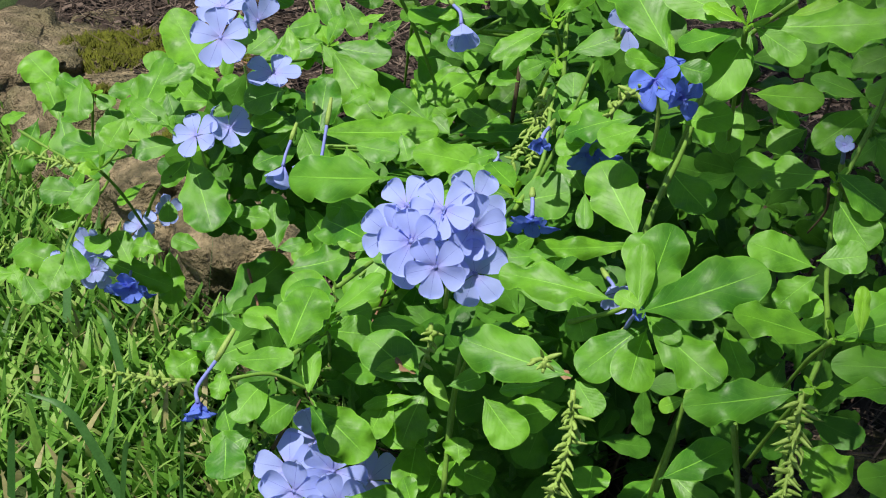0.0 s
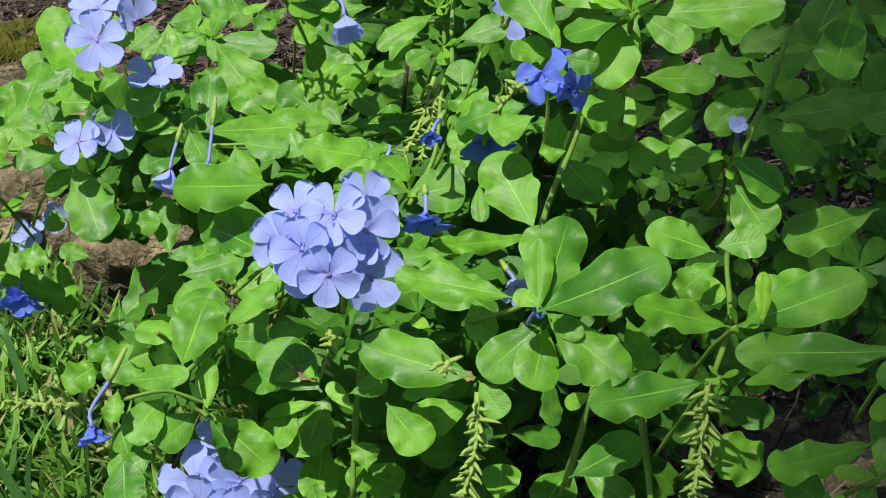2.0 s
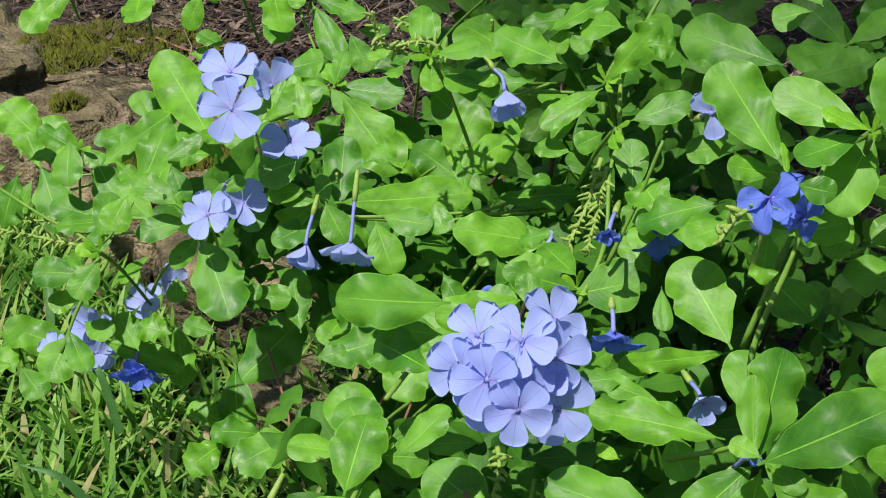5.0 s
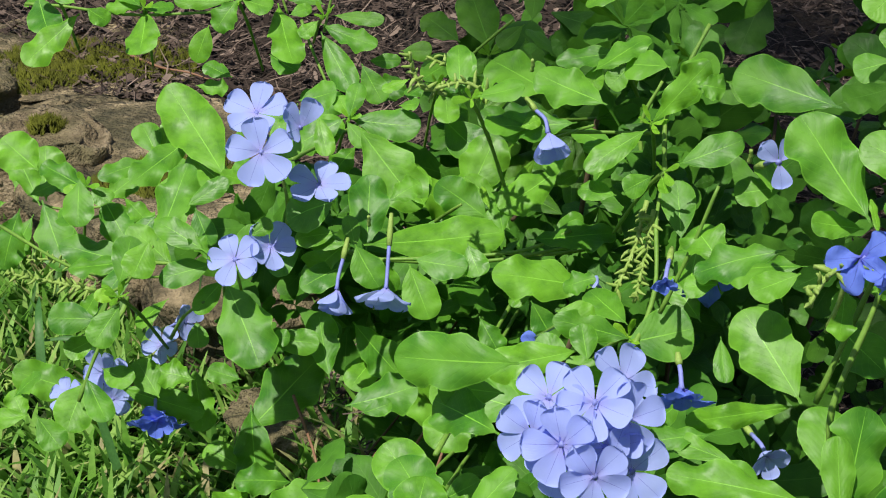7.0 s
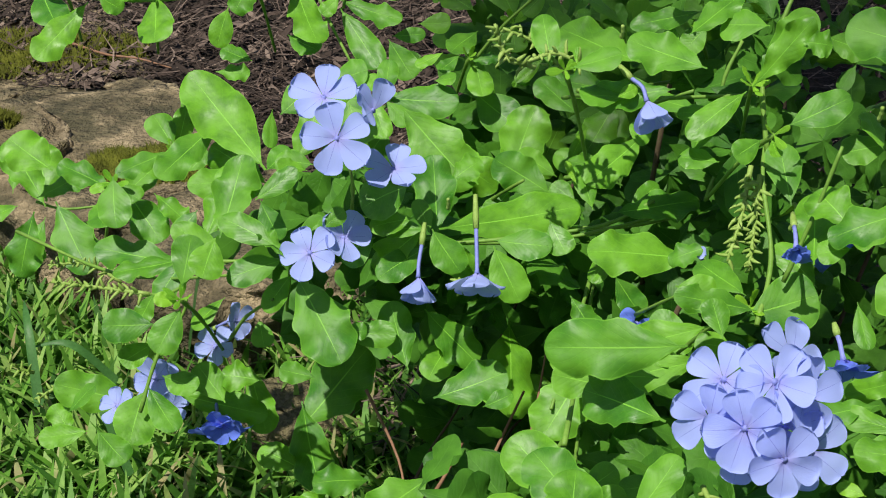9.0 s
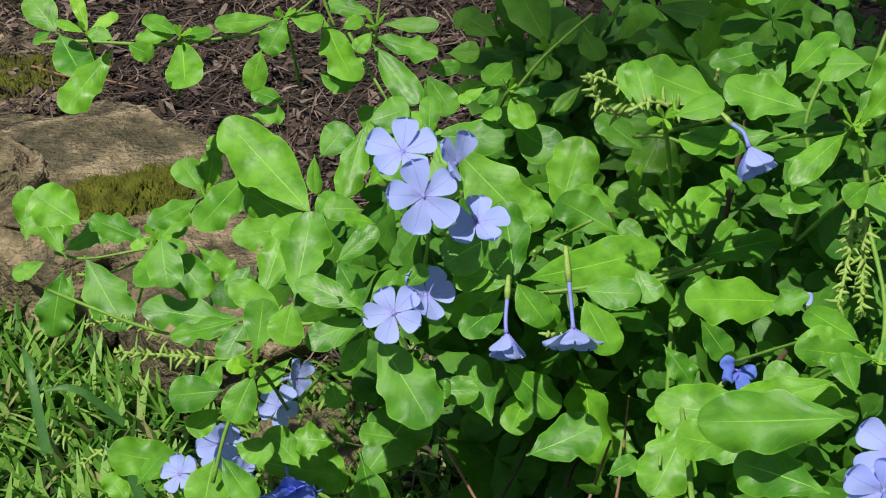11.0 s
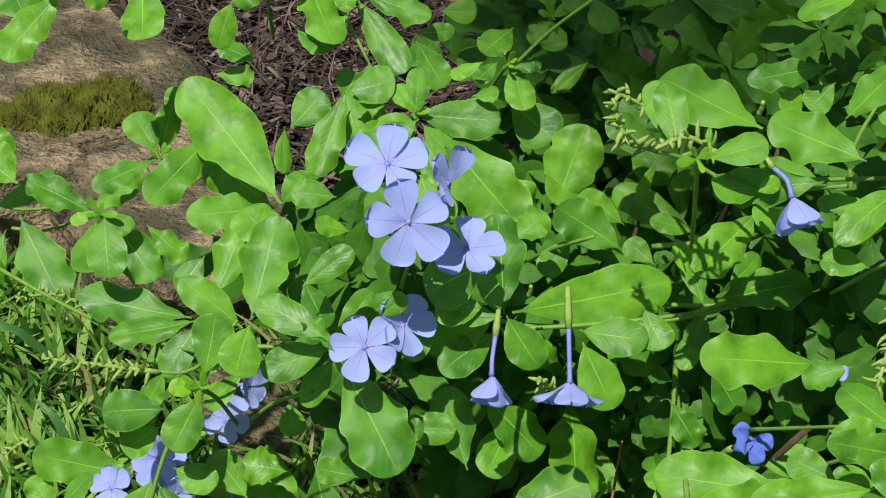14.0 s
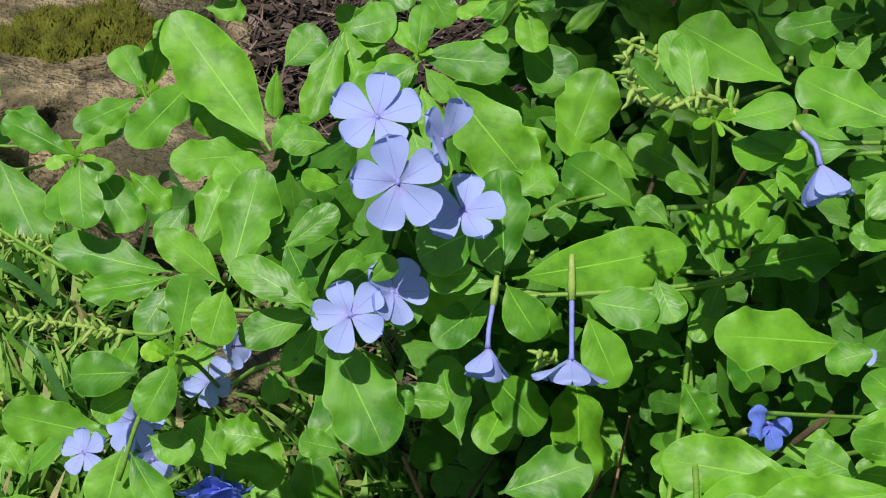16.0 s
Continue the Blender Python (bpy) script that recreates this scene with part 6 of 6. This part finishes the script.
def long_blade(foot, tip, width):
    """A long grass blade with a fold along its middle."""
    a, b = Vector(foot), Vector(tip)
    up = Vector((0, 0, 1)) * (b - a).length * 0.25
    line = smooth_line([a, (a + b) / 2 + up, b], 5)
    side = (b - a).cross(Vector((0, -0.7, 0.7))).normalized()
    bm = bmesh.new()
    rows = []
    for i, p in enumerate(line):
        w = width * (1 - (i / (len(line) - 1)) ** 2.5) + 0.0003
        rows.append([bm.verts.new(p + side * w), bm.verts.new(p - Vector((0, 0, w * 0.4))), bm.verts.new(p - side * w)])
    for r, q in zip(rows, rows[1:]):
        for k in range(2):
            bm.faces.new((r[k], r[k + 1], q[k + 1], q[k]))
    me = bpy.data.meshes.new("grass_blade")
    bm.to_mesh(me)
    bm.free()
    return tagged(finish("grass_blade", me, BLADE), label="long broad green grass blade at the lawn's edge", category="grass", group="long grass blades")


dry_leaf((0.1079, 0.8746, 0.3359), 0.022, 60, 1)
dry_leaf((0.0944, 0.4362, 0.3250), 0.011, 75, 2)
dry_leaf((0.1611, 0.4009, 0.3515), 0.008, 30, 4)
twig([(0.0647, 0.7330, 0.3226), (0.0689, 0.7453, 0.3230), (0.0725, 0.7563, 0.3215)], 0.0012, 'short dark broken twig in the foliage')
twig([(0.1560, 0.8546, 0.3029), (0.1740, 0.8715, 0.3113), (0.1967, 0.8877, 0.3191)], 0.0009, 'thin dead brown stalk behind the leaves')
twig([(-0.0182, 0.6473, 0.1933), (-0.0068, 0.6662, 0.2077), (0.0048, 0.6827, 0.2173), (0.0137, 0.6980, 0.2248)], 0.0010, 'reddish-brown dead stalk among the green leaves')
twig([(0.0291, 0.6871, 0.2617), (0.0373, 0.7055, 0.2711), (0.0457, 0.7242, 0.2808)], 0.0009, 'reddish-brown dead stalk among the green leaves')
twig([(0.0325, 0.7050, 0.1843), (0.0375, 0.7181, 0.1858), (0.0441, 0.7297, 0.1855)], 0.0012, 'reddish-brown dead stalk among the green leaves')
twig([(0.0378, 0.4162, 0.2915), (0.0404, 0.4299, 0.2964), (0.0428, 0.4435, 0.3009)], 0.0010, 'reddish-brown dead stalk among the green leaves')
twig([(0.2561, 0.4906, 0.4072), (0.2565, 0.4958, 0.3947), (0.2508, 0.5003, 0.3819)], 0.0008, 'thin withered brown tendril on a branch')
twig([(0.0108, 0.5675, 0.2412), (0.0229, 0.5921, 0.2576), (0.0377, 0.6170, 0.2768)], 0.0011, 'reddish-brown dead stalk among the green leaves', REDDISH)
twig([(-0.0114, 0.5672, 0.2421), (-0.0006, 0.5851, 0.2487), (0.0092, 0.6037, 0.2571)], 0.0012, 'reddish-brown dead stalk among the green leaves', REDDISH)
twig([(-0.0040, 0.5748, 0.2350), (0.0099, 0.5906, 0.2387), (0.0229, 0.6062, 0.2428)], 0.0009, 'reddish-brown dead stalk among the green leaves', REDDISH)
twig([(0.0340, 0.5912, 0.2392), (0.0424, 0.6138, 0.2629), (0.0488, 0.6355, 0.2880)], 0.0009, 'reddish-brown dead stalk among the green leaves', REDDISH)
twig([(0.0707, 0.5983, 0.2869), (0.0724, 0.6095, 0.2954), (0.0720, 0.6207, 0.3040)], 0.0009, 'reddish-brown dead stalk among the green leaves', REDDISH)
twig([(-0.0364, 0.6318, 0.2678), (-0.0208, 0.6064, 0.2459), (-0.0166, 0.5844, 0.2322)], 0.0009, 'reddish-brown dead stalk among the green leaves', REDDISH)
twig([(-0.4067, 1.6414, 0.0620), (-0.3655, 1.6175, 0.0586), (-0.3284, 1.5996, 0.0610), (-0.2885, 1.5746, 0.0598)], 0.0018, 'thin bare reddish stick lying on the mulch', REDDISH)
long_blade((-0.1640, 0.7503, 0.0200), (-0.2338, 0.7576, 0.0900), 0.0032)
long_blade((-0.1167, 0.7395, 0.0300), (-0.0758, 0.6416, 0.1600), 0.0040)
long_blade((-0.1590, 0.7371, 0.0200), (-0.1324, 0.6944, 0.1000), 0.0030)
long_blade((-0.2048, 0.7328, 0.0200), (-0.1830, 0.7075, 0.0800), 0.0030)
long_blade((-0.2376, 0.7318, 0.0200), (-0.2286, 0.7255, 0.0800), 0.0030)
long_blade((-0.2014, 1.0667, 0.0200), (-0.1440, 0.9411, 0.1600), 0.0040)
long_blade((-0.2191, 0.9039, 0.0200), (-0.2503, 0.9283, 0.0700), 0.0030)
long_blade((-0.3023, 0.9908, 0.0200), (-0.3242, 1.0618, 0.0700), 0.0035)
long_blade((-0.2502, 1.0246, 0.0200), (-0.3142, 1.0251, 0.0500), 0.0030)
